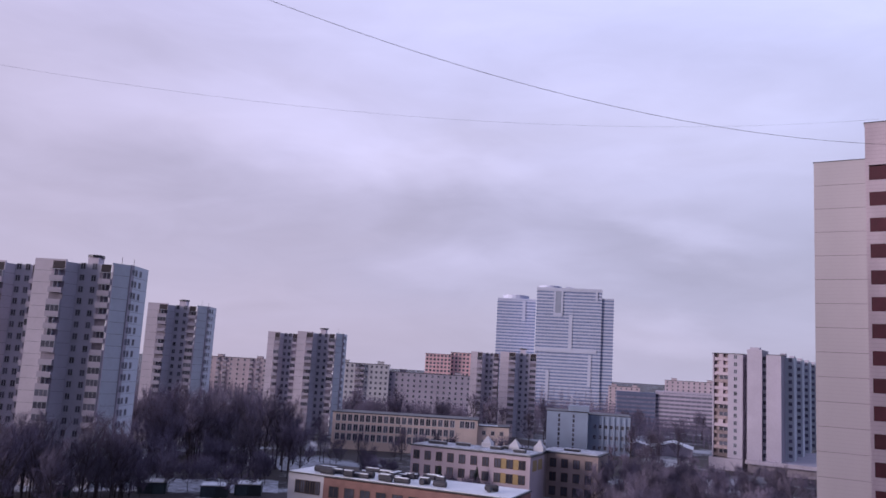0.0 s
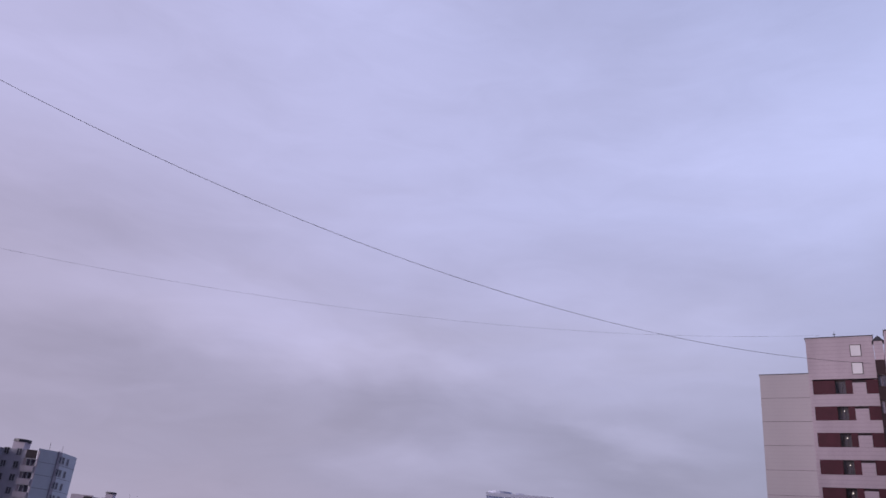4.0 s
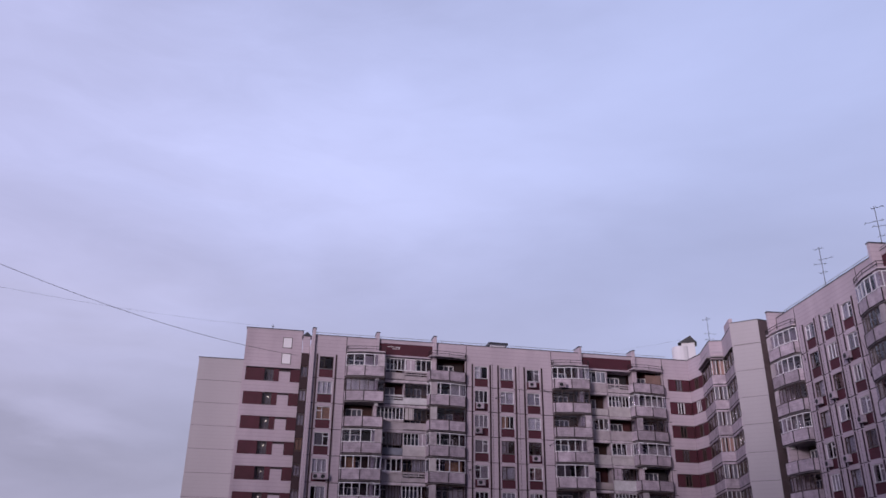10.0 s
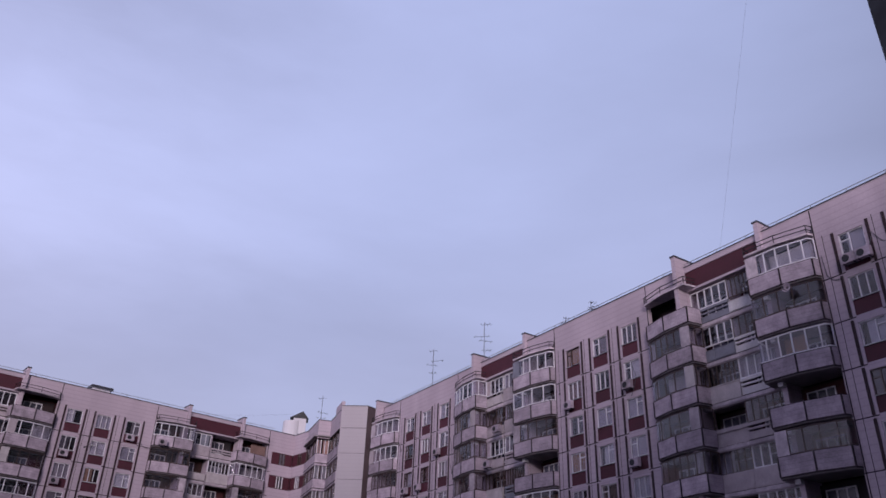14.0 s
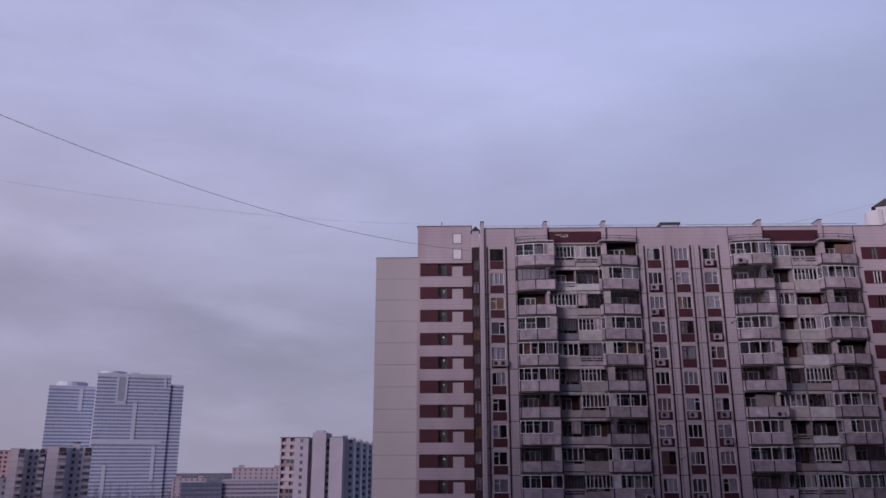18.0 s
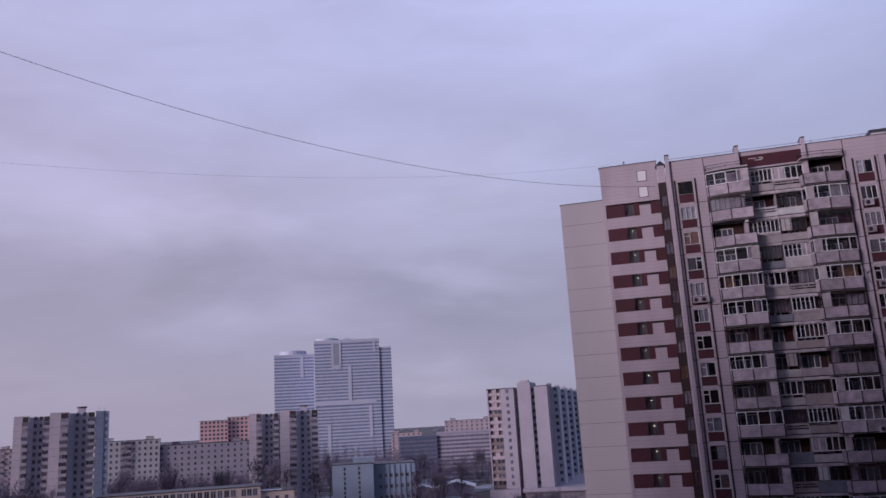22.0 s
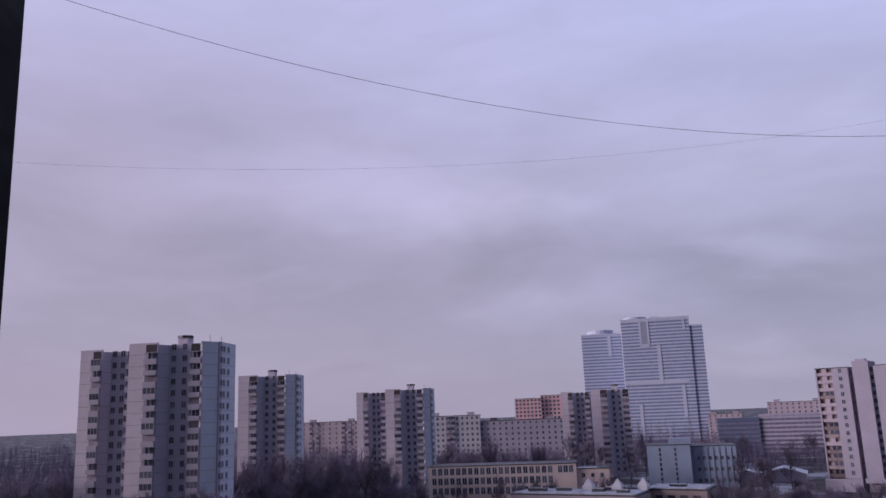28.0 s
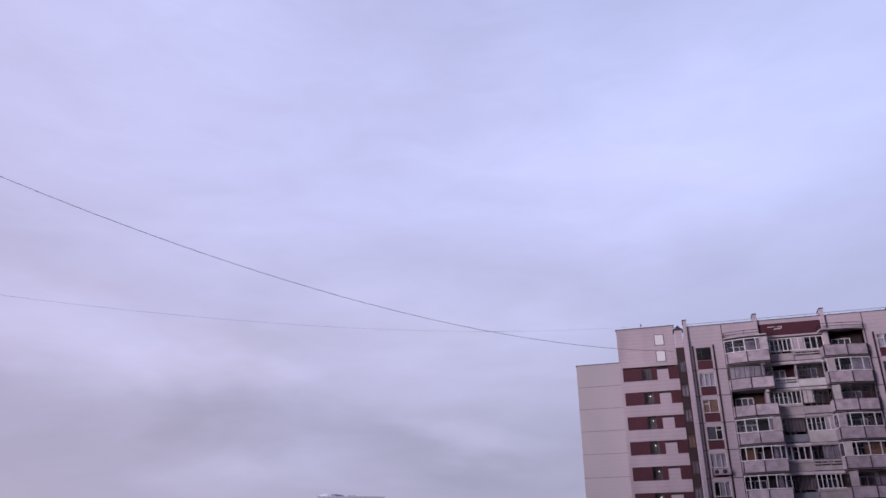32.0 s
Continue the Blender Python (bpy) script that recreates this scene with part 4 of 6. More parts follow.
# the brick's own red, heightened so the colour carries the sunset glow
CORAL = material("coral_brick", (0.80, 0.50, 0.53), 0.85, vary=0.1, scale=0.1, fine=1.5)
PINK = material("pinkish_brick_panel", (0.45, 0.365, 0.42), 0.85, vary=0.1, scale=0.1, fine=1.5)
BRICK = material("red_brick", (0.25, 0.135, 0.125), 0.9, vary=0.14, scale=0.4, fine=3.0)
# haze over the towers is put into these paler, bluer band colours
TOWERWHITE = material("hazed_white_band", (0.51, 0.53, 0.67), 0.6, vary=0.04, scale=0.05)
TOWERGLASS = material("hazed_band_glazing", (0.20, 0.25, 0.42), 0.25, vary=0.12, scale=0.2)
# shade of openings and slots put into a dark colour, lightened for haze
LOGSHADE = material("shaded_loggia", (0.24, 0.21, 0.265), 0.85, vary=0.3, scale=0.5, per_piece=0.4)
FARFRAME = material("weathered_frame", (0.32, 0.32, 0.39), 0.6, vary=0.1)
TEAL = material("pale_blue_panel", (0.28, 0.335, 0.46), 0.7, vary=0.08, scale=0.15)
DUSK = material("dusky_brick_plaster", (0.33, 0.26, 0.26), 0.85, vary=0.12, scale=0.3)
SLUSH = material("patchy_roof_snow", (0.42, 0.43, 0.49), 0.8, vary=0.45, scale=0.45, fine=3.0)
# blue and lilac casts put the distance's haze into the next three colours
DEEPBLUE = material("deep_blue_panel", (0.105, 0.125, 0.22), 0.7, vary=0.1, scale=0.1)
HAZEWALL = material("hazed_lilac_panel", (0.35, 0.315, 0.41), 0.7, vary=0.1, scale=0.1)
SMOKE = material("hazed_dark_panel", (0.15, 0.145, 0.215), 0.7, vary=0.2, per_piece=0.3)
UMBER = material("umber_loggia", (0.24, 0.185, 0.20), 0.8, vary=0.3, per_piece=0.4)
ROSE = material("pale_rose_panel", (0.44, 0.36, 0.43), 0.8, vary=0.1, scale=0.1)
PALEWHITE = material("white_panel", (0.55, 0.53, 0.58), 0.75, vary=0.06, scale=0.1)


def pane_block(name, w, h, mat):
    """A far window: proud frame, a dark pane each side of its upright, a sill."""
    fr, gl = (0.0, 0), (0.05, 1)
    return relief(name, [mat, FARPANE], [-0.05, 0.1, w * 0.5 - 0.05, w * 0.5 + 0.05, w - 0.1, w + 0.05], [-0.06, 0.08, h - 0.1, h], [[(-0.08, 0)] * 5, [fr, gl, fr, gl, fr], [fr] * 5], 0.08)


FWIN = pane_block("window", 1.7, 1.6, FARFRAME)
FWIN_S = pane_block("window", 1.2, 1.5, FARFRAME)
FWIN_T = pane_block("window", 2.2, 2.2, BROWN)
BOARD_ROWS = [[(-0.86, 0)] * 7, [(-0.9, 0)] * 7]


def far_balcony(posts, top):
    """A far balcony in one piece: slab, board, opening with its posts and lintel."""
    xs, zs = [0, 0.08, 0.86, 0.94, 1.66, 1.74, 2.52, 2.6], [-0.15, 0.0, 1.05, 2.45, 2.6]
    row = [(-0.1, 1)] * 7
    for i in posts:
        row[i] = (-0.86, 2)
    if top == 2:
        row = [(-0.84, 1) if c[1] == 1 else c for c in row]
    return relief("balcony", [PALE, LOGSHADE if top != 2 else FARPANE, FARFRAME], xs, zs, BOARD_ROWS + [row, [(-0.86, 2) if top else (-0.1, 1)] * 7], 0.0)


FBALC = far_balcony((2, 4), 1)
FBALC_OPEN = far_balcony((), 0)
FBALC_GLASS = far_balcony((0, 2, 4, 6), 2)
frnd = random.Random(3)


def column(house, u, y, top, floors, kind, side=False, step=2.75):
    """A column of windows or balconies on a front (or on the right-hand side wall, side=True)."""
    for k in range(floors):
        z = top - 2.6 - step * k
        if z < 0.5:
            break
        if kind == "b":
            me, nm = frnd.choice((FBALC, FBALC_OPEN, FBALC_GLASS)), "balcony"
        else:
            me, nm = {"w": FWIN, "s": FWIN_S, "t": FWIN_T}[kind], "window"
            z += 0.8
        ob = part(nm, me, house, (u, y, z))
        if side:
            ob.rotation_euler = (0, 0, radians(90))


WARMPALE = material("warm_pale_tile", (0.51, 0.455, 0.535), 0.7, vary=0.07, scale=0.15, fine=1.5)
# sides turned from the sun are lightened here, in place of sky light
SIDEBLUE = material("skylit_side_tile", (0.54, 0.57, 0.66), 0.7, vary=0.07, scale=0.15, fine=1.5)
JOINT = material("grey_tile_joint", (0.20, 0.20, 0.25), 0.9, vary=0.1)
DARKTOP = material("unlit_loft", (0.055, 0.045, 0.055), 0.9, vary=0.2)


def stack(house, a, b, s, top, floors, kind, step=2.75):
    """A stack of windows or balconies on the wall from plan point a to b, at a share s of its length."""
    ang = math.atan2(b[1] - a[1], b[0] - a[0])
    long = math.dist(a, b)
    for k in range(floors):
        z = top - 2.6 - step * k
        if z < 0.5:
            break
        if kind == "b":
            me, nm, w, off = frnd.choice((FBALC, FBALC, FBALC_OPEN, FBALC_GLASS)), "balcony", long / 2.6, 0.0
        else:
            me, nm, w, off = FWIN_S, "window", 1.0, s * long - 0.6
            z += 0.8
        ob = part(nm, me, house, (a[0] + math.cos(ang) * off + math.sin(ang) * 0.07, a[1] + math.sin(ang) * off - math.cos(ang) * 0.07, z))
        ob.rotation_euler = (0, 0, ang)
        ob.scale = (w, 1, 1)


def tower_lobe(h, at, s, top, floors, whole=True):
    """One lobe of a tower: broad bay with balconies, slanting recess, second balconies, slanting blue side."""
    p = [(at[0] + x * s, at[1] + y * s) for x, y in ((0, 0), (4.9, 0), (8.6, 0), (10.6, 3), (16.8, 3), (20.2, 3), (20.2, 2.2), (23.8, 6.4), (24.2, 7.4), (24.2, 17.2), (0, 20))]
    last = 9 if whole else 5
    for i, mat in ((0, WARMPALE), (1, WARMPALE), (2, GREENISH), (3, GREENISH), (4, WARMPALE), (5, WARMPALE), (6, SIDEBLUE), (7, PALE), (8, SIDEBLUE))[:last]:
        part("wall", band("wall", [mat], [p[i], p[i + 1]], 0.35, 0, top - (0.0 if i < 2 or i > 5 else 0.5)), h)
        if i in (0, 2, 6, 8):
            a, b = p[i], p[i + 1]
            n = Vector((b[1] - a[1], a[0] - b[0])).normalized() * 0.012
            long = math.dist(a, b)
            jo = part("panel_joint", boxes("panel_joint", [JOINT], [(0, long, 0, 0.03, top - 2.75 * k - 0.08, top - 2.75 * k) for k in range(1, floors)]), h, (a[0] + n.x, a[1] + n.y, 0))
            jo.rotation_euler = (0, 0, math.atan2(b[1] - a[1], b[0] - a[0]))
            tagged(jo, kind="stuff")
    core = [p[0], p[2], p[3], p[5]] + ([p[6], p[7], p[9]] if whole else [(p[5][0], p[10][1])]) + [p[10]]
    mid = (sum(q[0] for q in core) / len(core), sum(q[1] for q in core) / len(core))
    part("core", prism("core", [PALE], [(q[0] + (mid[0] - q[0]) * 0.03, q[1] + 0.2) for q in core], 0, top - 0.7), h)
    for i in (1, 4):
        a, b = p[i], p[i + 1]
        stack(h, (a[0], a[1]), b, 0, top - 2.3, floors, "b")
        # a dark box on the wall paints the open loft's shade
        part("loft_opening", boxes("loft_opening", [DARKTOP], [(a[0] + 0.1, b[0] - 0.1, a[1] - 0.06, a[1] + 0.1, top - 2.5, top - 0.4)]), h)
        part("loft_wall", boxes("loft_wall", [WARMPALE], [(b[0] - 0.1, b[0], a[1] - 0.3, a[1] + 0.1, top - 2.5, top)]), h)
    for s2 in (0.2, 0.72):
        stack(h, p[3], p[4], s2, top, floors, "s")
    if whole:
        stack(h, p[7], p[8], 0.45, top - 0.6, floors, "s")
        for s2 in (0.14, 0.45):
            stack(h, p[8], p[9], s2, top - 0.6, floors, "s")
        part("corner_post", boxes("corner_post", [PALE], [(p[7][0] - 0.2, p[7][0] + 0.15, p[7][1] - 0.25, p[7][1] + 0.1, 0, top + 0.1)]), h)
    return p


def bay_tower(at, turn, top, floors, label, s=1.0, left=True, whole=True):
    """The sixteen-storey tower of lobes, with its lift house and mast."""
    h = thing("tower_block", at, turn, label, "apartment house", "tower blocks")
    tower_lobe(h, (0.0, 0.0), s, top, floors, whole)
    if left:
        tower_lobe(h, (-17.0 * s, 4.0 * s), s * 0.78, top - 0.7, floors, False)
    lift = part("lift_house", boxes("lift_house", [WARMPALE], [(11.0 * s, 14.0 * s, 6, 9, top - 0.6, top + 1.5)]), h)
    part("cap", prism("cap", [CAP], [(12.5 * s + 1.9 * math.cos(i * math.pi / 6), 7.5 + 1.9 * math.sin(i * math.pi / 6)) for i in range(12)], top + 1.5, top + 2.1), lift)
    part("antenna", boxes("antenna", [DARKIRON], [(20.6 * s, 20.6 * s + 0.07, 6, 6.07, top - 1.2, top + 1.9)]), h)
    part("antenna", boxes("antenna", [DARKIRON], [(23.0 * s, 23.0 * s + 0.07, 8, 8.07, top - 1.2, top + 1.6)]), h)
    return h


bay_tower((-115.6, 171.4, 0), -5.1, 51.3, 17, "tall pale sixteen-storey tower block with grey-lilac recess and balconies", 0.86)
bay_tower((-143.5, 283.0, 0), -6.0, 49.0, 16, "pale tower block with balcony stacks behind bare trees", 0.88, left=False)
bay_tower((-100.9, 335.2, 0), -4.0, 43.1, 15, "pale tower block far behind the school", 0.80)
bay_tower((-15.4, 389.7, 0), 1.0, 40.5, 15, "grey tower block in front of the twin high-rise", 0.86, whole=False)


def slab_house(at, turn, w, d, top, cols, floors, mat, label, kind="w", balconies=(), name="slab_block"):
    """A long house: a front of window columns, roof edge and lift houses."""
    h = thing(name, at, turn, label, "apartment house", "slab blocks")
    part("wall", boxes("wall", [mat], [(0, w, 0, d, 0, top)]), h)
    part("roof_edge", boxes("roof_edge", [CAP], [(-0.2, w + 0.2, -0.2, d + 0.2, top, top + 0.3)]), h)
    pitch = w / cols
    for c in range(cols):
        column(h, pitch * (c + 0.5) - (1.3 if c in balconies else 0.85), -0.07 if c not in balconies else 0, top - 0.3, floors, "b" if c in balconies else kind, step=(top - 2) / floors)
    for i in (0, 2) if name != "red_block" else ():
        part("lift_house", boxes("lift_house", [mat, CAP], [(w * (0.17 + 0.33 * i) - 2, w * (0.17 + 0.33 * i) + 2, 3, 7, top + 0.3, top + 1.7), (w * (0.17 + 0.33 * i) - 2.2, w * (0.17 + 0.33 * i) + 2.2, 2.8, 7.2, top + 1.7, top + 1.9, 1)]), h)
    return h


slab_house((-116.0, 468.0, 0), -8.0, 32, 12, 30.3, 11, 9, PALEWHITE, "white nine-storey slab block with small windows", "s", (4, 5))
slab_house((-85.0, 474.0, 0), -4.0, 50, 12, 26.5, 14, 8, PALE, "grey-pink nine-storey slab block with small windows", "s")
slab_house((-232.0, 557.0, 0), -3.0, 44, 12, 29.0, 9, 8, PINK, "pinkish slab block with balcony stacks on the skyline", "s", (1, 2, 6, 7))
slab_house((-86.0, 645.0, 0), -6.0, 21, 12, 41.0, 7, 13, CORAL, "reddish apartment house catching the last light", "w", name="red_block")
slab_house((-66.0, 650.0, 0), -5.0, 22, 12, 43.0, 7, 13, CORAL, "coral-red apartment house with a stepped roof", "w", name="red_block")
slab_house((60.0, 640.0, 0), 8.0, 24, 12, 23.8, 6, 9, PINK, "pinkish apartment house on the skyline", "s")
slab_house((103.0, 640.0, 0), 11.0, 40, 14, 30.8, 10, 10, ROSE, "pale pink apartment house far behind a long block", "s")


def banded_block(name, at, turn, w, d, top, floors, base, dark, light, label, group):
    """A house read as level bands: each storey a recessed glazed band and a proud light one."""
    h = thing(name, at, turn, label, "apartment house", group)
    part("core", boxes("core", [dark], [(0.15, w - 0.15, 0.15, d - 0.15, 0, top - 0.5)]), h)
    step = (top - base) / floors
    me = boxes("spandrel_band", [light], [(0, w, 0, 0.6, 0, step * 0.5), (0, w, d - 0.6, d, 0, step * 0.5), (0, 0.6, 0.6, d - 0.6, 0, step * 0.5), (w - 0.6, w, 0.6, d - 0.6, 0, step * 0.5)])
    post = boxes("mullions", [light], [(x, x + 0.18, 0.06, 0.16, 0, step * 0.5) for x in np.arange(2.0, w - 1, 3.2)])
    for k in range(floors):
        b = part("spandrel_band", me, h, (0, 0, base + step * k))
        tagged(part("mullions", post, b, (0, 0, step * 0.5)), kind="stuff")
    part("parapet", boxes("parapet", [light], [(0, w, 0, d, top - step * 0.4, top)]), h)
    return h


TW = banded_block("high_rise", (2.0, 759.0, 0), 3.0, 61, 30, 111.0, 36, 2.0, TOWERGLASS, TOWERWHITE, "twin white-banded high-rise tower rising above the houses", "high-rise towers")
for a, b, z0, z1 in ((16.0, 17.8, 86, 110), (23.2, 25, 86, 110), (16, 25, 84.5, 87.5), (31, 34.2, 54, 86), (0, 57, 50.8, 54), (49.5, 52.5, 20, 49.4), (11, 14, 6, 33.6), (35, 37, 2, 12), (55, 57, 100, 108)):
    part("relief_panel", boxes("relief_panel", [TOWERWHITE], [(a, b, -0.35, 0.1, z0, z1)]), TW)
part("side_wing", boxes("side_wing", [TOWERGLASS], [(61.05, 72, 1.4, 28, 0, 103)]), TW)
for k in range(34):
    part("spandrel_band", boxes("side_band", [TOWERWHITE], [(61.0, 72.2, 1.1, 28.3, 0, 1.5)]) if k == 0 else bpy.data.meshes["side_band"], TW, (0, 0, 2.4 + 3.0 * k))
part("roof_drum", prism("roof_drum", [TOWERWHITE], [(12 + 11 * math.cos(i * math.pi / 10), 14 + 11 * math.sin(i * math.pi / 10)) for i in range(20)], 111, 113.5), TW)
part("roof_house", boxes("roof_house", [TOWERWHITE], [(27, 34, 8, 16, 111, 113.2)]), TW)
part("shaft_front", boxes("shaft_front", [BLUEGREY], [(17.8, 23.2, -0.2, 0.1, 87.5, 110)]), TW)
part("roof_crown", boxes("roof_crown", [TOWERWHITE], [(-0.2, 61.2, -0.25, 0.5, 108.2, 111.3)]), TW)
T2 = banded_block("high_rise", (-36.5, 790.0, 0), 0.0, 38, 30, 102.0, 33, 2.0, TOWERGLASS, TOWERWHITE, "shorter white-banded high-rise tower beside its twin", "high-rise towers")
part("relief_panel", boxes("relief_panel", [TOWERWHITE], [(25, 28, -0.35, 0.1, 80, 100)]), T2)
part("roof_drum", prism("roof_drum", [TOWERWHITE], [(18 + 13 * math.cos(i * math.pi / 10), 15 + 13 * math.sin(i * math.pi / 10)) for i in range(20)], 102, 106.0), T2)
banded_block("long_block", (54.0, 520.0, 0), 4.0, 24, 14, 22.6, 8, 2.0, SMOKE, DEEPBLUE, "long blue-grey block with haze put into its colour", "long blocks")
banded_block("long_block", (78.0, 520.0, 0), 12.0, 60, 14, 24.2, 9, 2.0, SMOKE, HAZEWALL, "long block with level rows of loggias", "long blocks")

# blue-grey block with two stacks of slit windows
tele = thing("service_block", (6.9, 333.0, 0), 3.0, "pale blue-grey service block with two stacks of slit windows", "building")
part("wall", boxes("wall", [TEAL], [(0, 16.5, 0, 20, 0, 16.4)]), tele)
part("wing_wall", boxes("wing_wall", [TEAL], [(16.5, 33.5, 3.0, 22, 0, 15.6)]), tele)
part("roof_house", boxes("roof_house", [TEAL], [(8.5, 17.0, 4, 12, 16.4, 18.8)]), tele)
part("roof_edge", boxes("roof_edge", [CAP], [(-0.2, 16.7, -0.2, 20, 16.4, 16.65), (16.7, 33.7, 2.8, 22, 15.6, 15.85)]), tele)
for u in (4.6, 10.4):
    for k in range(8):
        part("window", boxes("slit_window", [FARPANE], [(0, 0.8, -0.03, 0.05, 0, 1.3)]) if u == 4.6 and k == 0 else bpy.data.meshes["slit_window"], tele, (u, 0, 1.2 + 1.85 * k))
for k in range(7):
    part("pilaster", boxes("pilaster", [TEAL], [(18 + 2.2 * k, 18.5 + 2.2 * k, 2.7, 3.0, 0, 15.0)]), tele)
    for z in (2.0, 6.2, 10.4):
        part("window", FWIN_S, tele, (18.75 + 2.2 * k, 2.95, z))

# long tower block end-on, beside the main house
mb = thing("long_tower_block", (68.1, 313.7, 0), 24.5, "long sixteen-storey panel block seen end-on with saw-tooth balconies", "apartment house")
part("end_wall", boxes("end_wall", [PALE], [(5.5, 10.8, 0, 20, 4.5, 42.6), (0, 0.5, -0.2, 20, 4.5, 42.6)]), mb)
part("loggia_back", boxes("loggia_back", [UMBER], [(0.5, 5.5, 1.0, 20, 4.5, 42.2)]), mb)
part("slot", boxes("slot", [LOGSHADE], [(10.8, 12.4, 3, 20, 4.5, 42.0)]), mb)
part("lift_tower", boxes("lift_tower", [PALE], [(12.4, 17.6, -0.5, 14, 4.5, 44.6), (13.2, 16.5, 1, 5, 44.6, 45.4)]), mb)
part("window_bay", boxes("window_bay", [GREENISH], [(17.6, 18.9, 1.5, 14, 4.5, 42.0)]), mb)
part("corner_wall", boxes("corner_wall", [PALE], [(18.9, 24.0, 0.5, 14, 4.5, 42.8)]), mb)
part("podium", boxes("podium", [PALE, LOGSHADE], [(-1, 11, -1.0, 20, 0, 4.4), (12, 40, -2.0, 60, 3.2, 4.6), (12.5, 39, 0.5, 60, 0, 3.2, 1)]), mb)
part("roof_edge", boxes("roof_edge", [CAP], [(-0.2, 11, -0.3, 20, 42.6, 42.85), (18.8, 24.2, 0.3, 14, 42.8, 43.0)]), mb)
MB_LOG = relief("loggia", [ROSE, UMBER], [0.5, 2.2, 3.8, 5.5], [-0.12, 0, 1.1, 2.5], [[(0.1, 0)] * 3, [(0.0, 0)] * 3, [(0.9, 1), (0.08, 0), (0.9, 1)]], 1.0)
MB_GL = relief("loggia", [ROSE, FARPANE, UMBER], [0.5, 2.4, 2.5, 3.9, 4.0, 5.5], [-0.12, 0, 1.1, 2.5], [[(0.1, 2)] * 5, [(0.0, 2)] * 5, [(0.9, 2), (0.0, 0), (0.05, 1), (0.0, 0), (0.05, 1)]], 1.0)
for k in range(14):
    z = 5.0 + 2.7 * k
    part("loggia", frnd.choice((MB_LOG, MB_GL)), mb, (0, 0, z))
    part("window", FWIN_S, mb, (7.6, -0.06, z + 0.7))
    part("window", FWIN_S, mb, (17.62, 1.44, z + 0.7))
SAW = prism("saw_bay", [SIDEBLUE], [(24.0, 0.0), (27.0, 1.2), (27.0, 7.2), (24.0, 7.2)], 4.6, 42.4)
SAW_WIN = boxes("window", [SMOKE], [(25.2, 26.4, 0.30, 0.5, 0.1, 1.4)])
SAW_PAR = relief("balcony", [SIDEBLUE, BLUEGREY], [0, 2.4], [0, 1.1, 2.6], [[(0.0, 0)], [(0.3, 1)]], 5.0)
SAW_PAR.transform(Matrix.Translation((24.0, 8.0, 0)))
part("long_wall", boxes("long_wall", [SIDEBLUE], [(14, 24.0, 14, 128, 4.5, 42.2)]), mb)
for s in range(5):
    y = 10 + s * 24.0
    part("saw_bay", SAW, mb, (0, y, 0))
    part("roof_shaft", boxes("roof_shaft", [PALE], [(22, 23.8, 3, 6, 42.2, 44.0)]) if s == 0 else bpy.data.meshes["roof_shaft"], mb, (0, y, 0))
    for k in range(14):
        part("balcony", SAW_PAR, mb, (0, y, 5.0 + 2.7 * k))
        part("window", SAW_WIN, mb, (0, y, 5.7 + 2.7 * k))

# ---- schools ----
school = thing("school", (-71.5, 290.0, 0), -3.8, "long four-storey cream school with rows of tall windows", "school")
part("wall", boxes("wall", [CREAM], [(0, 53, 0, 14, 0, 13.0)]), school)
part("annex", boxes("annex", [CREAM], [(53, 64.5, 1, 13, 0, 11.0)]), school)
part("roof", boxes("roof", [CAP, SNOW], [(-0.3, 53.3, -0.3, 14.3, 13.0, 13.25), (53.3, 64.8, 0.7, 13.3, 11.0, 11.25), (53.5, 60.4, 1.5, 6, 11.255, 11.3, 1)]), school)
SCH_WIN = pane_block("window", 1.7, 2.5, WHITE)
for c in range(20):
    for k in range(3):
        part("window", SCH_WIN, school, (1.2 + 2.2 * c, -0.07, 10.0 - 3.4 * k))
for c in range(3):
    part("window", SCH_WIN, school, (46.5 + 1.9 * c, -0.07, 10.0))
    for k in range(2):
        part("window", FWIN_S, school, (54.8 + 3.2 * c, 0.93, 8.0 - 3.4 * k))

kinder = thing("yellow_school", (-30.4, 210.8, 0), 17.5, "two-storey white and ochre school with small roof turrets", "school")
# duller rose on the white front puts its shade into the colour
part("wall", boxes("wall", [ROSE], [(0, 32.5, 0, 12, 0, 11.0)]), kinder)
part("side_wing", boxes("side_wing", [DUSK], [(32.5, 46, 14, 26, 0, 11.2), (30.5, 32.5, 12, 26, 0, 11.0)]), kinder)
part("roof", boxes("roof", [CAP, SLUSH], [(-0.3, 32.8, -0.3, 12.3, 11.0, 11.3), (0.4, 32.2, 0.4, 11.6, 11.305, 11.5, 1), (30, 46.3, 13.7, 26.3, 11.2, 11.5), (31, 45.6, 14.3, 25.7, 11.505, 11.7, 1)]), kinder)
K_WIN = pane_block("window", 1.7, 2.2, BROWN)
K_OCH = boxes("ochre_panel", [YELLOW], [(0, 1.4, -0.03, 0.05, 0, 2.5)])
for c in range(10):
    for k in range(3):
        part("window", K_WIN, kinder, (0.8 + 3.2 * c, -0.07, 7.8 - 3.5 * k))
        if c in (7, 8):
            part("ochre_panel", K_OCH, kinder, (2.55 + 3.2 * c - (0.05 if c else 0), 0, 7.6 - 3.5 * k))
for c in range(4):
    for k in range(3):
        part("window", K_WIN, kinder, (33.4 + 3.1 * c, 13.93, 7.8 - 3.5 * k))
for y in (2.0, 6.5):
    ob = part("ochre_panel", boxes("ochre_side", [YELLOW], [(0, 0.06, 0, 3.4, 0, 2.6)]), kinder, (32.5, y, 7.4))
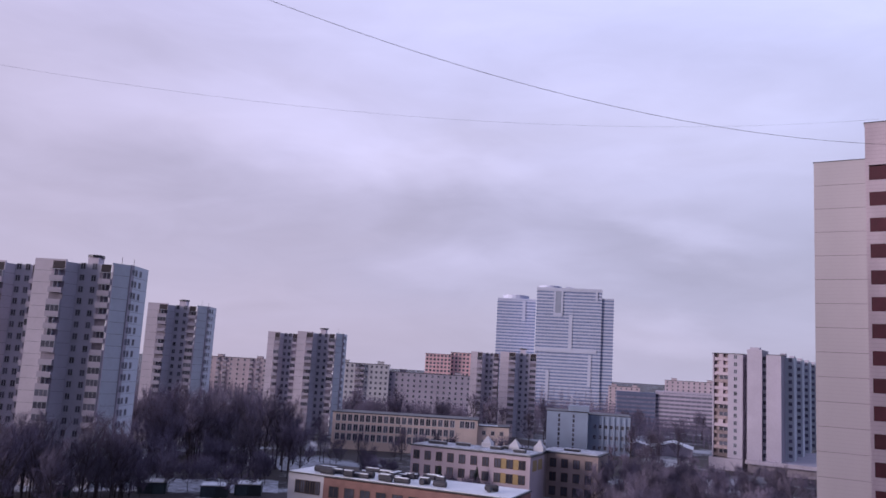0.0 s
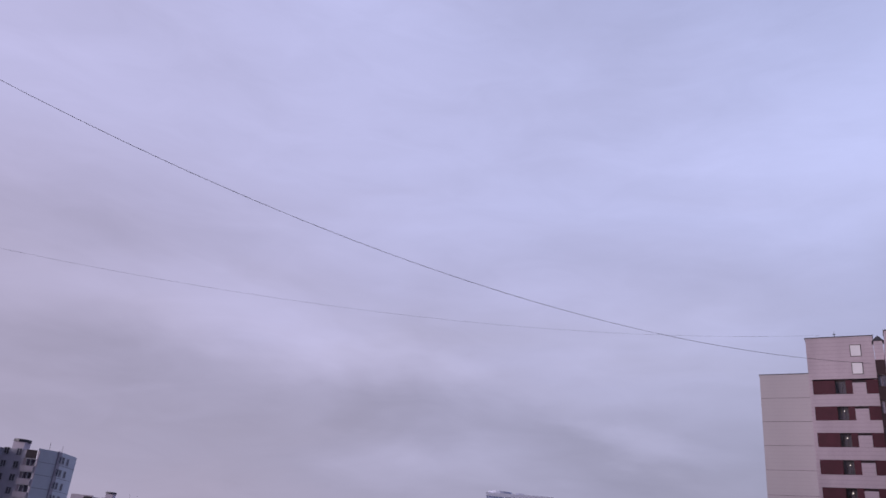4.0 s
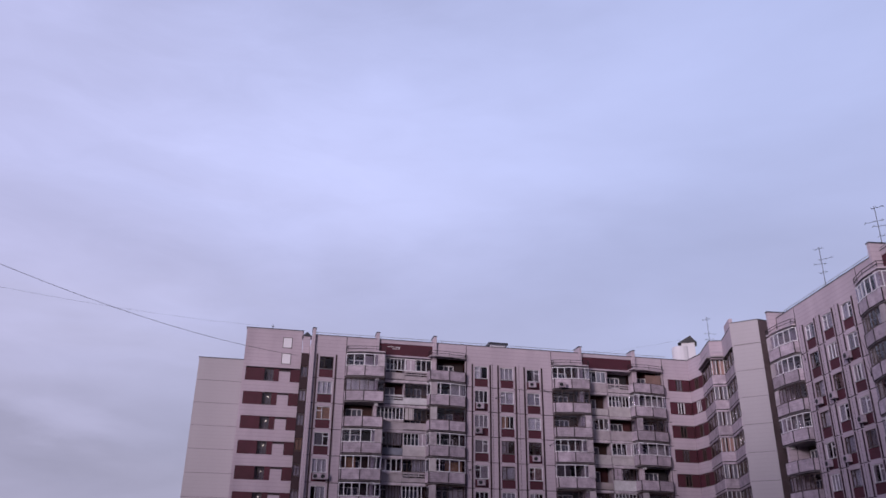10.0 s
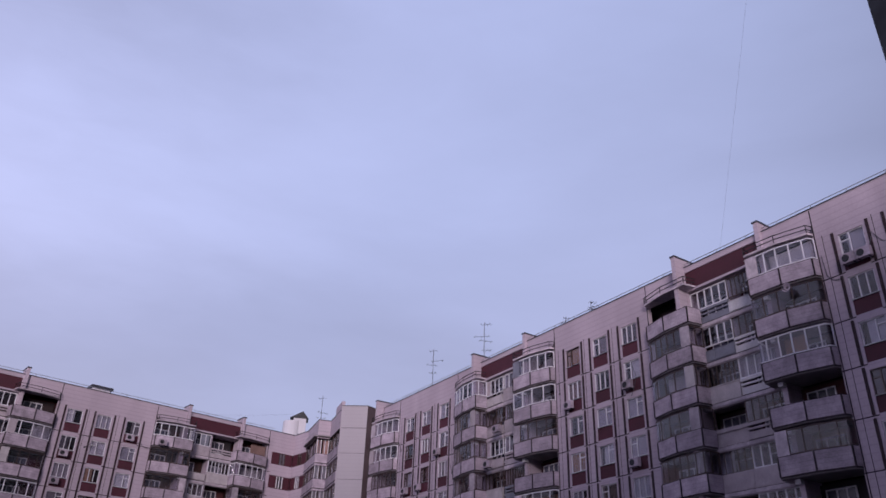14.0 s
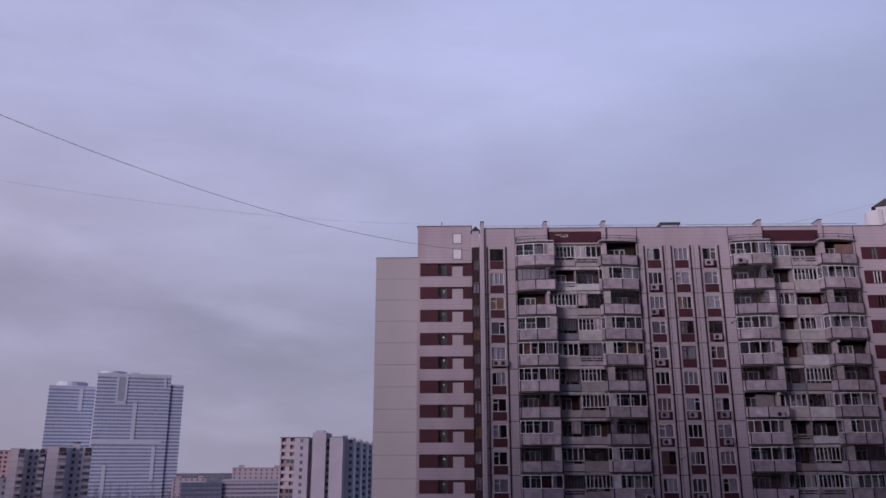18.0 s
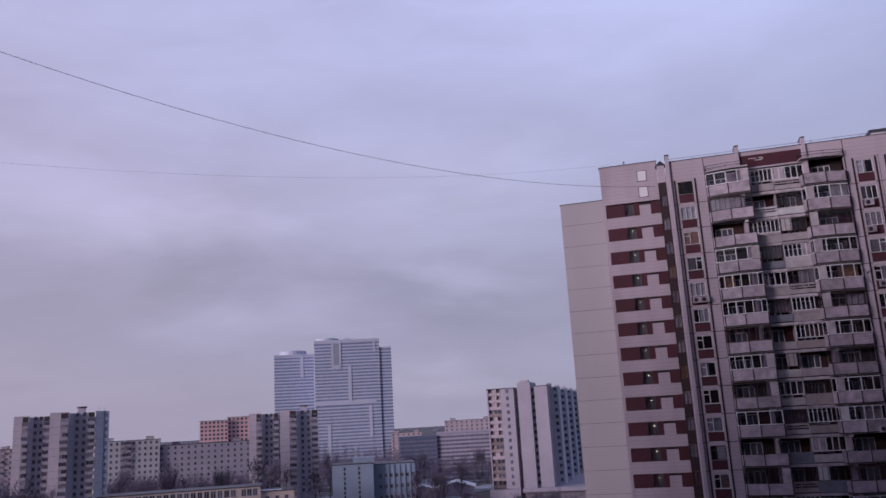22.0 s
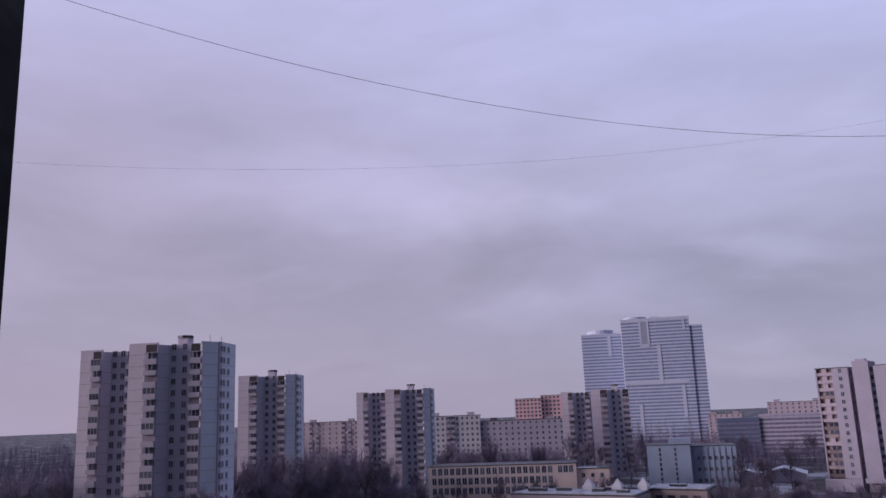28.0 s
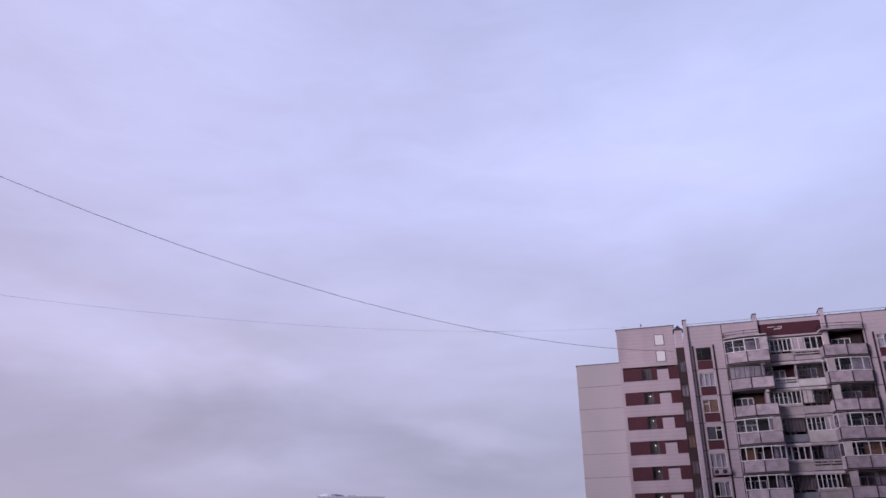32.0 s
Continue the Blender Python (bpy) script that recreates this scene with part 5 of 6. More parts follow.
for u, y in ((17.5, 10.0), (25.5, 9.0), (31.0, 12.5)):
    v = [(-1.3, -1.3, 0), (1.3, -1.3, 0), (1.3, 1.3, 0), (-1.3, 1.3, 0), (-1.3, -1.3, 1.0), (1.3, -1.3, 1.0), (1.3, 1.3, 1.0), (-1.3, 1.3, 1.0), (0, 0, 2.9)]
    me = bpy.data.meshes.new("turret")
    me.from_pydata(v, [], [(0, 1, 5, 4), (1, 2, 6, 5), (2, 3, 7, 6), (3, 0, 4, 7), (4, 5, 8), (5, 6, 8), (6, 7, 8), (7, 4, 8)])
    me.materials.append(PALEWHITE)
    part("turret", me, kinder, (u, y, 11.5))
for u, y, a, b in ((3, 4, 5, 1.2), (10, 6, 4, 1.0), (20, 5, 3, 2), (27, 3, 3, 1.5), (36, 18, 4, 2), (22, 9, 6, 1)):
    part("roof_vent", boxes("roof_vent", [CAP, SLUSH], [(0, a, 0, b, 0, 0.7), (0.1, a - 0.1, 0.1, b - 0.1, 0.7, 0.82, 1)]), kinder, (u, y, 11.5))

brick = thing("brick_hall", (-41.2, 163.7, 0), 17.0, "low red-brick hall with a snowy flat roof and vents", "building")
part("wall", boxes("wall", [BRICK], [(0, 40, 0, 13, 0, 8.0)]), brick)
part("white_end", boxes("white_end", [PALEWHITE], [(-8.6, 0.0, 0.1, 12, 0, 8.2)]), brick)
part("roof", boxes("roof", [CAP, SNOW], [(-8.8, 40.2, -0.2, 13.2, 8.2, 8.4), (-8.5, 39.9, 0.15, 12.9, 8.405, 8.55, 1)]), brick)
for c in range(5):
    part("window", pane_block("tall_window", 1.15, 2.6, BROWN) if c == 0 else bpy.data.meshes["tall_window"], brick, (-6.8 + 1.2 * c, 0.03, 4.4))
for c in range(11):
    part("window", FWIN_T, brick, (1.4 + 3.6 * c, -0.07, 4.3))
    part("window", FWIN_T, brick, (1.4 + 3.6 * c, -0.07, 0.9))
vr = random.Random(11)
TARPIPE = material("tarred_roof_pipe", (0.045, 0.042, 0.055), 0.7, vary=0.3)
for i in range(30):
    a, b = vr.uniform(1.2, 4.2), vr.uniform(0.42, 0.7)
    ring = [(b * math.cos(q * math.pi / 5), b * math.sin(q * math.pi / 5)) for q in range(10)]
    me = prism("roof_vent", [TARPIPE], ring, 0, a)
    me.transform(Matrix.Translation((0, 0, b)) @ Matrix.Rotation(radians(90), 4, "Y"))
    v = part("roof_vent", me, brick, (vr.uniform(-4, 36), vr.uniform(0.8, 11.5), 8.55))
    v.rotation_euler = (0, 0, vr.choice((0.0, 0.0, 0.1, 1.57)))
    if i % 2:
        part("snow_cap", boxes("snow_cap", [SNOW], [(0.1, a - 0.2, -b * 0.6, b * 0.6, 2 * b - 0.12, 2 * b + 0.05)]), v)
shed = thing("low_shed", (52.0, 352.0, 0), 12.0, "low shed with a snow-covered gable roof", "shed")
v = [(0, 0, 0), (16, 0, 0), (16, 14, 0), (0, 14, 0), (0, 0, 3.2), (16, 0, 3.2), (16, 14, 3.2), (0, 14, 3.2), (8, 0, 5.4), (8, 14, 5.4)]
me = bpy.data.meshes.new("wall")
me.from_pydata(v, [], [(0, 1, 5, 8, 4), (1, 2, 6, 5), (2, 3, 7, 9, 6), (3, 0, 4, 7)])
me.materials.append(PALE)
part("wall", me, shed)
v = [(-0.5, -0.5, 3.1), (8, -0.5, 5.5), (16.5, -0.5, 3.1), (16.5, 14.5, 3.1), (8, 14.5, 5.5), (-0.5, 14.5, 3.1), (-0.5, -0.5, 3.4), (8, -0.5, 5.8), (16.5, -0.5, 3.4), (16.5, 14.5, 3.4), (8, 14.5, 5.8), (-0.5, 14.5, 3.4)]
me = bpy.data.meshes.new("roof")
me.from_pydata(v, [], [(6, 7, 10, 11), (7, 8, 9, 10), (0, 1, 7, 6), (1, 2, 8, 7), (3, 4, 10, 9), (4, 5, 11, 10), (0, 6, 11, 5), (2, 3, 9, 8), (0, 5, 4, 1), (1, 4, 3, 2)])
me.materials.append(SNOW)
part("roof", me, shed)
copy_thing(shed, Matrix.Translation((36.0, 342.0, 0)) @ Matrix.Rotation(radians(-2), 4, "Z"))
# ---- bare trees ----
def limb(v, f, p, q, r0, r1, sides):
    d = (q - p)
    if d.length < 1e-6:
        return
    d.normalize()
    a = d.orthogonal().normalized()
    b = d.cross(a)
    i = len(v)
    for c, r in ((p, r0), (q, r1)):
        for k in range(sides):
            t = 2 * math.pi * k / sides
            v.append(tuple(c + a * (r * math.cos(t)) + b * (r * math.sin(t))))
    f += [(i + k, i + (k + 1) % sides, i + sides + (k + 1) % sides, i + sides + k) for k in range(sides)]


# the twigs' lighter, bluish tone has the woods' haze put into it
TWIG = material("hazed_winter_twigs", (0.15, 0.125, 0.185), 0.95, vary=0.2, per_piece=0.35)


def tree_meshes(seed, height, spread, twigs):
    """Trunk with limbs, and a crown of many bare twigs."""
    r = random.Random(seed)
    tv, tf, cv, cf = [], [], [], []
    top = Vector((r.uniform(-0.6, 0.6), r.uniform(-0.6, 0.6), height * 0.72))
    mid = Vector((r.uniform(-0.3, 0.3), r.uniform(-0.3, 0.3), height * 0.35))
    limb(tv, tf, Vector((0, 0, -0.2)), mid, height * 0.014, height * 0.010, 7)
    limb(tv, tf, mid, top, height * 0.010, height * 0.004, 6)
    ends = []
    for i in range(16):
        t = r.uniform(0.28, 0.98)
        base = mid.lerp(top, (t - 0.28) / 0.7) if t > 0.45 else Vector((0, 0, 0)).lerp(mid, t / 0.45 * 0.98)
        ang = i * 2.4 + r.uniform(-0.4, 0.4)
        reach = spread * (1.15 - 0.6 * t) * r.uniform(0.7, 1.15)
        tip = base + Vector((math.cos(ang) * reach, math.sin(ang) * reach, height * r.uniform(0.16, 0.36)))
        kink = base.lerp(tip, 0.5) + Vector((0, 0, -height * 0.02))
        limb(tv, tf, base, kink, height * 0.0052, height * 0.0036, 5)
        limb(tv, tf, kink, tip, height * 0.0036, height * 0.0014, 4)
        for j in range(5):
            s = r.uniform(0.25, 1.0)
            b2 = base.lerp(kink, s * 2) if s < 0.5 else kink.lerp(tip, s * 2 - 1)
            e2 = b2 + Vector((r.gauss(0, 0.8), r.gauss(0, 0.8), abs(r.gauss(1.3, 0.7)))) * spread * 0.30
            limb(tv, tf, b2, e2, height * 0.002, height * 0.001, 3)
            ends.append((b2, e2))
    for i in range(twigs):
        a, b = r.choice(ends)
        p = a.lerp(b, r.uniform(0.15, 1.0))
        q = p + Vector((r.gauss(0, 0.7), r.gauss(0, 0.7), r.gauss(1.15, 0.7))) * spread * r.uniform(0.10, 0.30)
        limb(cv, cf, p, q, 0.028, 0.010, 3)
    out = []
    for nm, v, f, m in (("trunk", tv, tf, BARK), ("crown", cv, cf, TWIG)):
        me = bpy.data.meshes.new(nm)
        me.from_pydata(v, [], f)
        me.materials.append(m)
        out.append(me)
    return out


TREES = [tree_meshes(s, h, sp, 1150) for s, h, sp in ((1, 17, 4.6), (2, 20, 5.0), (3, 15, 5.2), (4, 19, 4.2), (5, 13, 4.4), (6, 21, 5.6))]
BUSHES = [tree_meshes(s, h, sp, 900) for s, h, sp in ((21, 6.5, 2.8), (22, 8.0, 3.2), (23, 5.0, 2.6))]
tr = random.Random(5)
FOOTPRINTS = ((-132, 168, -96, 197), (-148, 276, -120, 308), (-76, 284, -2, 312), (-54, 146, 10, 192), (-34, 206, 12, 238), (2, 325, 46, 362), (60, 290, 150, 440), (25, 60, 110, 120), (30, 335, 72, 372))


def free(x, y):
    return all(not (a - 2 < x < c + 2 and b - 2 < y < d + 2) for a, b, c, d in FOOTPRINTS)


def plant(kind, meshes, n, lo, hi, near, far, scale, label, category):
    made = 0
    while made < n:
        a, d = radians(tr.uniform(lo, hi)), math.sqrt(tr.uniform(near * near, far * far))
        x, y = d * math.sin(a), d * math.cos(a)
        if not free(x, y):
            continue
        t = tagged(new(kind), label, category, "bare winter trees")
        k = tr.uniform(*scale)
        t.matrix_world = Matrix.Translation((x, y, 0)) @ Matrix.Rotation(tr.uniform(0, 6.28), 4, "Z") @ Matrix.Scale(k, 4)
        tm, cm = tr.choice(meshes)
        part("trunk", tm, t)
        part("crown", cm, t)
        made += 1


plant("tree", TREES, 88, -44, -26.5, 168, 205, (0.55, 0.86), "young bare tree at the foot of the tower block", "tree")
plant("tree", TREES, 16, -46, -31, 140, 172, (0.8, 1.0), "tall bare tree near the snowy yard", "tree")
plant("tree", TREES, 190, -46, -16.0, 219, 300, (0.72, 1.04), "tall bare deciduous tree with dark winter twigs", "tree")
plant("tree", TREES, 26, -26, -14, 215, 280, (0.7, 1.0), "bare deciduous tree among the houses", "tree")
plant("tree", TREES, 34, -16, 6, 238, 284, (0.3, 0.58), "young bare tree in front of the long school", "tree")
plant("tree", TREES, 26, -13, 2, 318, 400, (0.75, 1.05), "bare tree behind the school", "tree")
plant("tree", TREES, 20, 6.5, 12.5, 300, 470, (0.5, 0.8), "bare tree near the long blocks", "tree")
plant("bush", BUSHES, 85, 5.5, 18.5, 150, 245, (0.8, 1.3), "bare brown thicket on the snowy bank", "bush")
plant("bush", BUSHES, 34, -36, -18, 180, 222, (0.8, 1.4), "bare brown thicket beside snowy paths", "bush")
plant("bush", BUSHES, 12, 4.5, 9.5, 205, 222, (0.9, 1.3), "bare dark shrub before the school wing", "bush")
plant("bush", BUSHES, 30, -12, 4, 196, 236, (0.5, 0.8), "bare dark shrub between the two schools", "bush")
plant("bush", BUSHES, 20, 4.5, 16, 250, 300, (0.6, 0.9), "bare shrub in front of the tower blocks", "bush")

FIR = material("dark_fir_needles", (0.035, 0.05, 0.045), 0.9, vary=0.3, per_piece=0.2)


def fir(x, y, h):
    """A small fir: a trunk and whorls of drooping branches."""
    r = random.Random(int(x * 10))
    t = tagged(new("fir_tree"), "small dark fir tree standing before the school", "tree", "firs by the school")
    t.matrix_world = Matrix.Translation((x, y, 0))
    tv, tf, cv, cf = [], [], [], []
    limb(tv, tf, Vector((0, 0, -0.1)), Vector((0, 0, h)), h * 0.018, 0.02, 6)
    for i in range(int(h * 26)):
        z = h * (0.12 + 0.86 * r.random())
        reach = (h - z) * 0.26 * r.uniform(0.7, 1.15) + 0.1
        a = r.uniform(0, 6.28)
        e2 = Vector((math.cos(a) * reach, math.sin(a) * reach, z - reach * 0.35))
        limb(cv, cf, Vector((0, 0, z)), e2, 0.09, 0.16, 3)
    for nm, v, f, m in (("trunk", tv, tf, BARK), ("crown", cv, cf, FIR)):
        me = bpy.data.meshes.new(nm)
        me.from_pydata(v, [], f)
        me.materials.append(m)
        part(nm, me, t)


for x, y, h in ((-22.0, 205.0, 7.2), (-12.5, 203.0, 7.8)):
    fir(x, y, h)

# far woods, too many to count
fv, ff = [], []
fr2 = random.Random(9)
for i in range(9000):
    a, d = radians(fr2.choice((fr2.uniform(-48, -11), fr2.uniform(-48, -11), fr2.uniform(-14, 16)))), fr2.choice((fr2.uniform(400, 470), fr2.uniform(560, 640), fr2.uniform(690, 900)))
    x, y = d * math.sin(a), d * math.cos(a)
    h = fr2.uniform(6, 13) * (1 + (d > 650) * 0.6)
    p = Vector((x, y, 0))
    q = Vector((x + fr2.gauss(0, 1), y + fr2.gauss(0, 1), h))
    limb(fv, ff, p, q, 0.14, 0.06, 3)
    for j in range(5):
        b = p.lerp(q, fr2.uniform(0.3, 0.95))
        limb(fv, ff, b, b + Vector((fr2.gauss(0, 1.4), fr2.gauss(0, 1.4), fr2.uniform(0.5, 3.0))), 0.10, 0.05, 3)
wme = bpy.data.meshes.new("far_woods")
wme.from_pydata(fv, [], ff)
wme.materials.append(TWIG)
tagged(new("far_woods", wme), "dark bare woods between the far houses", "woods", kind="stuff")


# ---- the snowy yard with its row of garages ----
yv, yf = [], []
yr = random.Random(4)
for i in range(37):
    a = radians(-37.0 + i * 0.55)
    for d in (196.5 + yr.uniform(-1.5, 1.5), 204.0, 211.0, 217.0 + yr.uniform(-2, 2)):
        yv.append((d * math.sin(a), d * math.cos(a), 0.03 + (yr.uniform(0.0, 0.35) if 200 < d < 214 else 0.0)))
    if i:
        yf += [(4 * i + j, 4 * i + j + 1, 4 * i + j - 3, 4 * i + j - 4) for j in range(3)]
yme = bpy.data.meshes.new("snow_patch")
yme.from_pydata(yv, [], yf)
yme.materials.append(SLUSH)
tagged(new("snow_patch", yme), "trampled snow across the yard before the woods", "snow", kind="structure")
for lo, hi, near, far in ((7.0, 15.5, 250.0, 282.0), (5.6, 9.8, 372.0, 420.0), (-19.5, -14.5, 238.0, 262.0)):
    bv, bf = [], []
    n = 22
    for i in range(n + 1):
        a = radians(lo + (hi - lo) * i / n)
        for d in (near + yr.uniform(-5, 5), near * 0.67 + far * 0.33, near * 0.33 + far * 0.67, far + yr.uniform(-6, 6)):
            bv.append((d * math.sin(a), d * math.cos(a), 0.04 + yr.uniform(0.0, 0.3)))
        if i:
            bf += [(4 * i + j, 4 * i + j + 1, 4 * i + j - 3, 4 * i + j - 4) for j in range(3)]
    bme = bpy.data.meshes.new("snow_patch")
    bme.from_pydata(bv, [], bf)
    bme.materials.append(SLUSH)
    tagged(new("snow_patch", bme), "uneven patch of old snow among the houses", "snow", kind="structure")
SHEET_IRON = material("painted_sheet_iron", (0.035, 0.055, 0.065), 0.6, vary=0.3, per_piece=0.4)
for i, (az, d) in enumerate(((-31.2, 190.5), (-25.4, 193.5), (-21.4, 189.5), (-19.2, 192.5))):
    g = thing("garage", foot(az, d), az + 4.0, "low dark sheet-iron garage with snow on its roof", "garage", "garages in the yard")
    part("wall", boxes("wall", [SHEET_IRON], [(-3.0, 3.0, 0, 5.5, 0, 2.3)]), g)
    part("roof", boxes("roof", [CAP], [(-3.15, 3.15, -0.2, 5.7, 2.3, 2.42)]), g)
    part("roof_snow", boxes("roof_snow", [SNOW], [(-3.0, 2.2 + 0.15 * i % 0.7, 0.3, 5.5, 2.424, 2.58)]), g)
    for x in (-2.6, 0.2):
        part("door", boxes("door", [SHEET_IRON], [(x, x + 2.4, -0.06, -0.004, 0.05, 2.05)]), g)

# ---- cables across the yard ----
def tube(v, f, pts, r, sides):
    """One round strand through all the points."""
    for i, p in enumerate(pts):
        d = (pts[min(i + 1, len(pts) - 1)] - pts[max(0, i - 1)]).normalized()
        a = d.cross(Vector((0.3, 0.7, 0.2))).normalized()
        b = d.cross(a)
        n = len(v)
        for k in range(sides):
            t = 2 * math.pi * k / sides
            v.append(tuple(p + a * (r * math.cos(t)) + b * (r * math.sin(t))))
        if i:
            f += [(n - sides + k, n - sides + (k + 1) % sides, n + (k + 1) % sides, n + k) for k in range(sides)]



def cable(name, p, q, a, b, c, r, label):
    """A hanging cable from p to q; height above the eye a + b s + c s s."""
    v, f = [], []
    pts = []
    n = 60
    for i in range(n + 1):
        s = i / n
        pts.append(Vector((p[0] + (q[0] - p[0]) * s, p[1] + (q[1] - p[1]) * s, 32 + a + b * s + c * s * s)))
    tube(v, f, pts, r, 5)
    me = bpy.data.meshes.new(name)
    me.from_pydata(v, [], f)
    me.materials.append(CABLE)
    return tagged(new(name, me), label, "cable")


CABLE = material("rubber_cable", (0.06, 0.057, 0.075), 0.6, vary=0.1)
cable("overhead_cable", (39.59, 83.27), (-49.9, 39.8), 25.042, -14.923, 24.815, 0.019, "dark cable sagging across the sky between two roofs")
cable("overhead_cable", (35.97, 86.84), (-89.66, 39.77), 28.882, -27.087, 25.524, 0.0065, "thin pale cable high between two roofs")
cable("overhead_cable", (52.168, 4.254), (14.235, -5.37), 26.5, 9.846, 0.0, 0.0035, "thin cable climbing from the wing's roof")

cable("overhead_cable", (72.9, 75.5), (83.4, 62.2), 28.9, 0.1, 1.2, 0.007, "thin cable along the roofs towards the white chimney")


# ---- things on the roofs ----
ar = random.Random(12)
AERIAL_ROD = boxes("element", [DARKIRON], [(-0.012, 0.012, -0.3, 0.3, 0, 0.02)])


def aerial(az, dist, z0, z1, size, label, name="roof_antenna"):
    a = radians(az)
    t = thing(name, (dist * math.sin(a), dist * math.cos(a), 32 + z0), az, label, "antenna", "roof antennas")
    h = z1 - z0
    part("mast", boxes("mast", [DARKIRON], [(-0.028, 0.028, -0.028, 0.028, -1.6, h)]), t)
    lean = ar.uniform(-0.12, 0.12)
    for zz, w in ((0.95, 0.6), (0.66, 0.9), (0.55, 0.75), (0.33, 0.5)):
        off, tilt = ar.uniform(0.15, 0.75), lean + ar.uniform(-0.12, 0.12)
        arm = part("arm", boxes("arm", [DARKIRON], [(-size * w * off, size * w * (1 - off), -0.012, 0.012, 0, 0.028)]), t, (0, 0, h * zz))
        arm.rotation_euler = (0, tilt, ar.uniform(-0.5, 0.5))
        for k in range(3):
            e = part("element", AERIAL_ROD, arm, (size * w * (k / 2.4 - off + 0.05), 0, 0.01))
            e.rotation_euler = (0, 0, 0)
    return t


aerial(63.28, 80.2, 27.3, 31.3, 1.5, "tall comb antenna on the wing's roof")
aerial(67.15, 72.7, 27.0, 31.3, 1.8, "tall comb antenna with long arms on the roof")
aerial(75.45, 62.0, 26.8, 28.5, 1.0, "small bent antenna on the roof")
aerial(73.45, 64.5, 26.8, 28.2, 0.9, "small bent antenna on the roof")
aerial(55.25, 105.0, 26.5, 33.3, 1.6, "comb antenna beside the white chimney")
ch = thing("chimney", foot(53.6, 105.0), 53.6, "broad white plastered chimney with a dark peaked cap", "chimney")
part("shaft", boxes("shaft", [PALEWHITE], [(-0.5, 1.15, -0.95, 0.95, 57.4, 61.75)]), ch)
part("drum", prism("drum", [PALEWHITE], [(-0.55 + 1.25 * math.cos(q * math.pi / 9), 1.25 * math.sin(q * math.pi / 9)) for q in range(18)], 57.4, 61.35), ch)
v = [(-0.95, -1.1, 61.75), (1.4, -1.1, 61.75), (1.4, 1.1, 61.75), (-0.95, 1.1, 61.75), (0.65, -1.1, 62.65), (0.65, 1.1, 62.65)]
me = bpy.data.meshes.new("cap")
me.from_pydata(v, [], [(0, 1, 4), (2, 3, 5), (0, 4, 5, 3), (1, 2, 5, 4), (0, 3, 2, 1)])
me.materials.append(DARKIRON)
part("cap", me, ch)
rv = thing("roof_vent_house", foot(F1, 90.5), F1, "low white roof vent house with an overhanging dark cap", "roof vent")
part("wall", boxes("wall", [PALEWHITE], [(24.2, 26.1, 0, 2.0, 57.5, 59.5)]), rv)
part("cap", boxes("cap", [CAP], [(23.95, 26.35, -0.3, 2.3, 59.5, 59.75)]), rv)

# ---- outdoor air-conditioning units ----
AC_BODY = boxes("body", [BALC], [(0, 0.85, 0, 0.32, 0, 0.6)])
bm = bmesh.new()
bmesh.ops.create_cone(bm, cap_ends=True, segments=18, radius1=0.22, radius2=0.22, depth=0.03)
bmesh.ops.rotate(bm, verts=bm.verts, cent=(0, 0, 0), matrix=Matrix.Rotation(radians(90), 3, "X"))
AC_FAN = bpy.data.meshes.new("fan_grille")
bm.to_mesh(AC_FAN)
bm.free()
AC_FAN.materials.append(DARKIRON)
AC_LEG = boxes("bracket", [DARKIRON], [(0.1, 0.14, 0.0, 0.45, -0.05, 0.0), (0.7, 0.74, 0.0, 0.45, -0.05, 0.0)])


def cooler(turn, dist, u, z):
    a = foot(turn, dist)
    t = thing("air_conditioner", (0, 0, 0), turn, "white wall-mounted air-conditioning unit with a dark fan", "air conditioner", "air conditioners on the house")
    t.matrix_world = Matrix.Translation(a) @ Matrix.Rotation(radians(-turn), 4, "Z") @ Matrix.Translation((u, -0.48, z))
    part("body", AC_BODY, t)
    part("fan_grille", AC_FAN, t, (0.3, -0.01, 0.3))
    part("bracket", AC_LEG, t)


for c, k in ((27.9, 0), (21.6, 1), (21.4, 2), (28.1, 3), (21.7, 4), (3.8, 4), (4.6, 4), (21.7, 6), (24.7, 6), (28.1, 6), (21.7, 7), (28.2, 7), (24.9, 9), (21.6, 10), (21.3, 11), (22.2, 11), (31.2, 0), (33.6, 6), (33.9, 9), (19.3, 9)):
    cooler(F1, 87.5 if c < 30 and c != 19.3 else 86.6, c, TOPWIN - STOREY * k - WIN_H - 0.75)
for c, k in ((-21.3, 0), (-20.4, 0), (-67.4, 2), (-64.2, 1), (-69.8, 2), (-63.9, 3), (-45.4, 1), (-39.1, 1), (-39.0, 3), (-70.0, 4), (-67.0, 4), (-18.2, 0), (-55.5, 2), (-54.2, 1)):
    cooler(F2, 41.5 if c > -50 or c < -60 else 41.1, c, TOPWIN - STOREY * k - WIN_H - 0.75)

# ---- small fittings on the fronts ----
def on_front(name, turn, dist, u, y, z, label, category, group=""):
    t = thing(name, (0, 0, 0), turn, label, category, group)
    t.matrix_world = Matrix.Translation(foot(turn, dist)) @ Matrix.Rotation(radians(-turn), 4, "Z") @ Matrix.Translation((u, y, z))
    return t


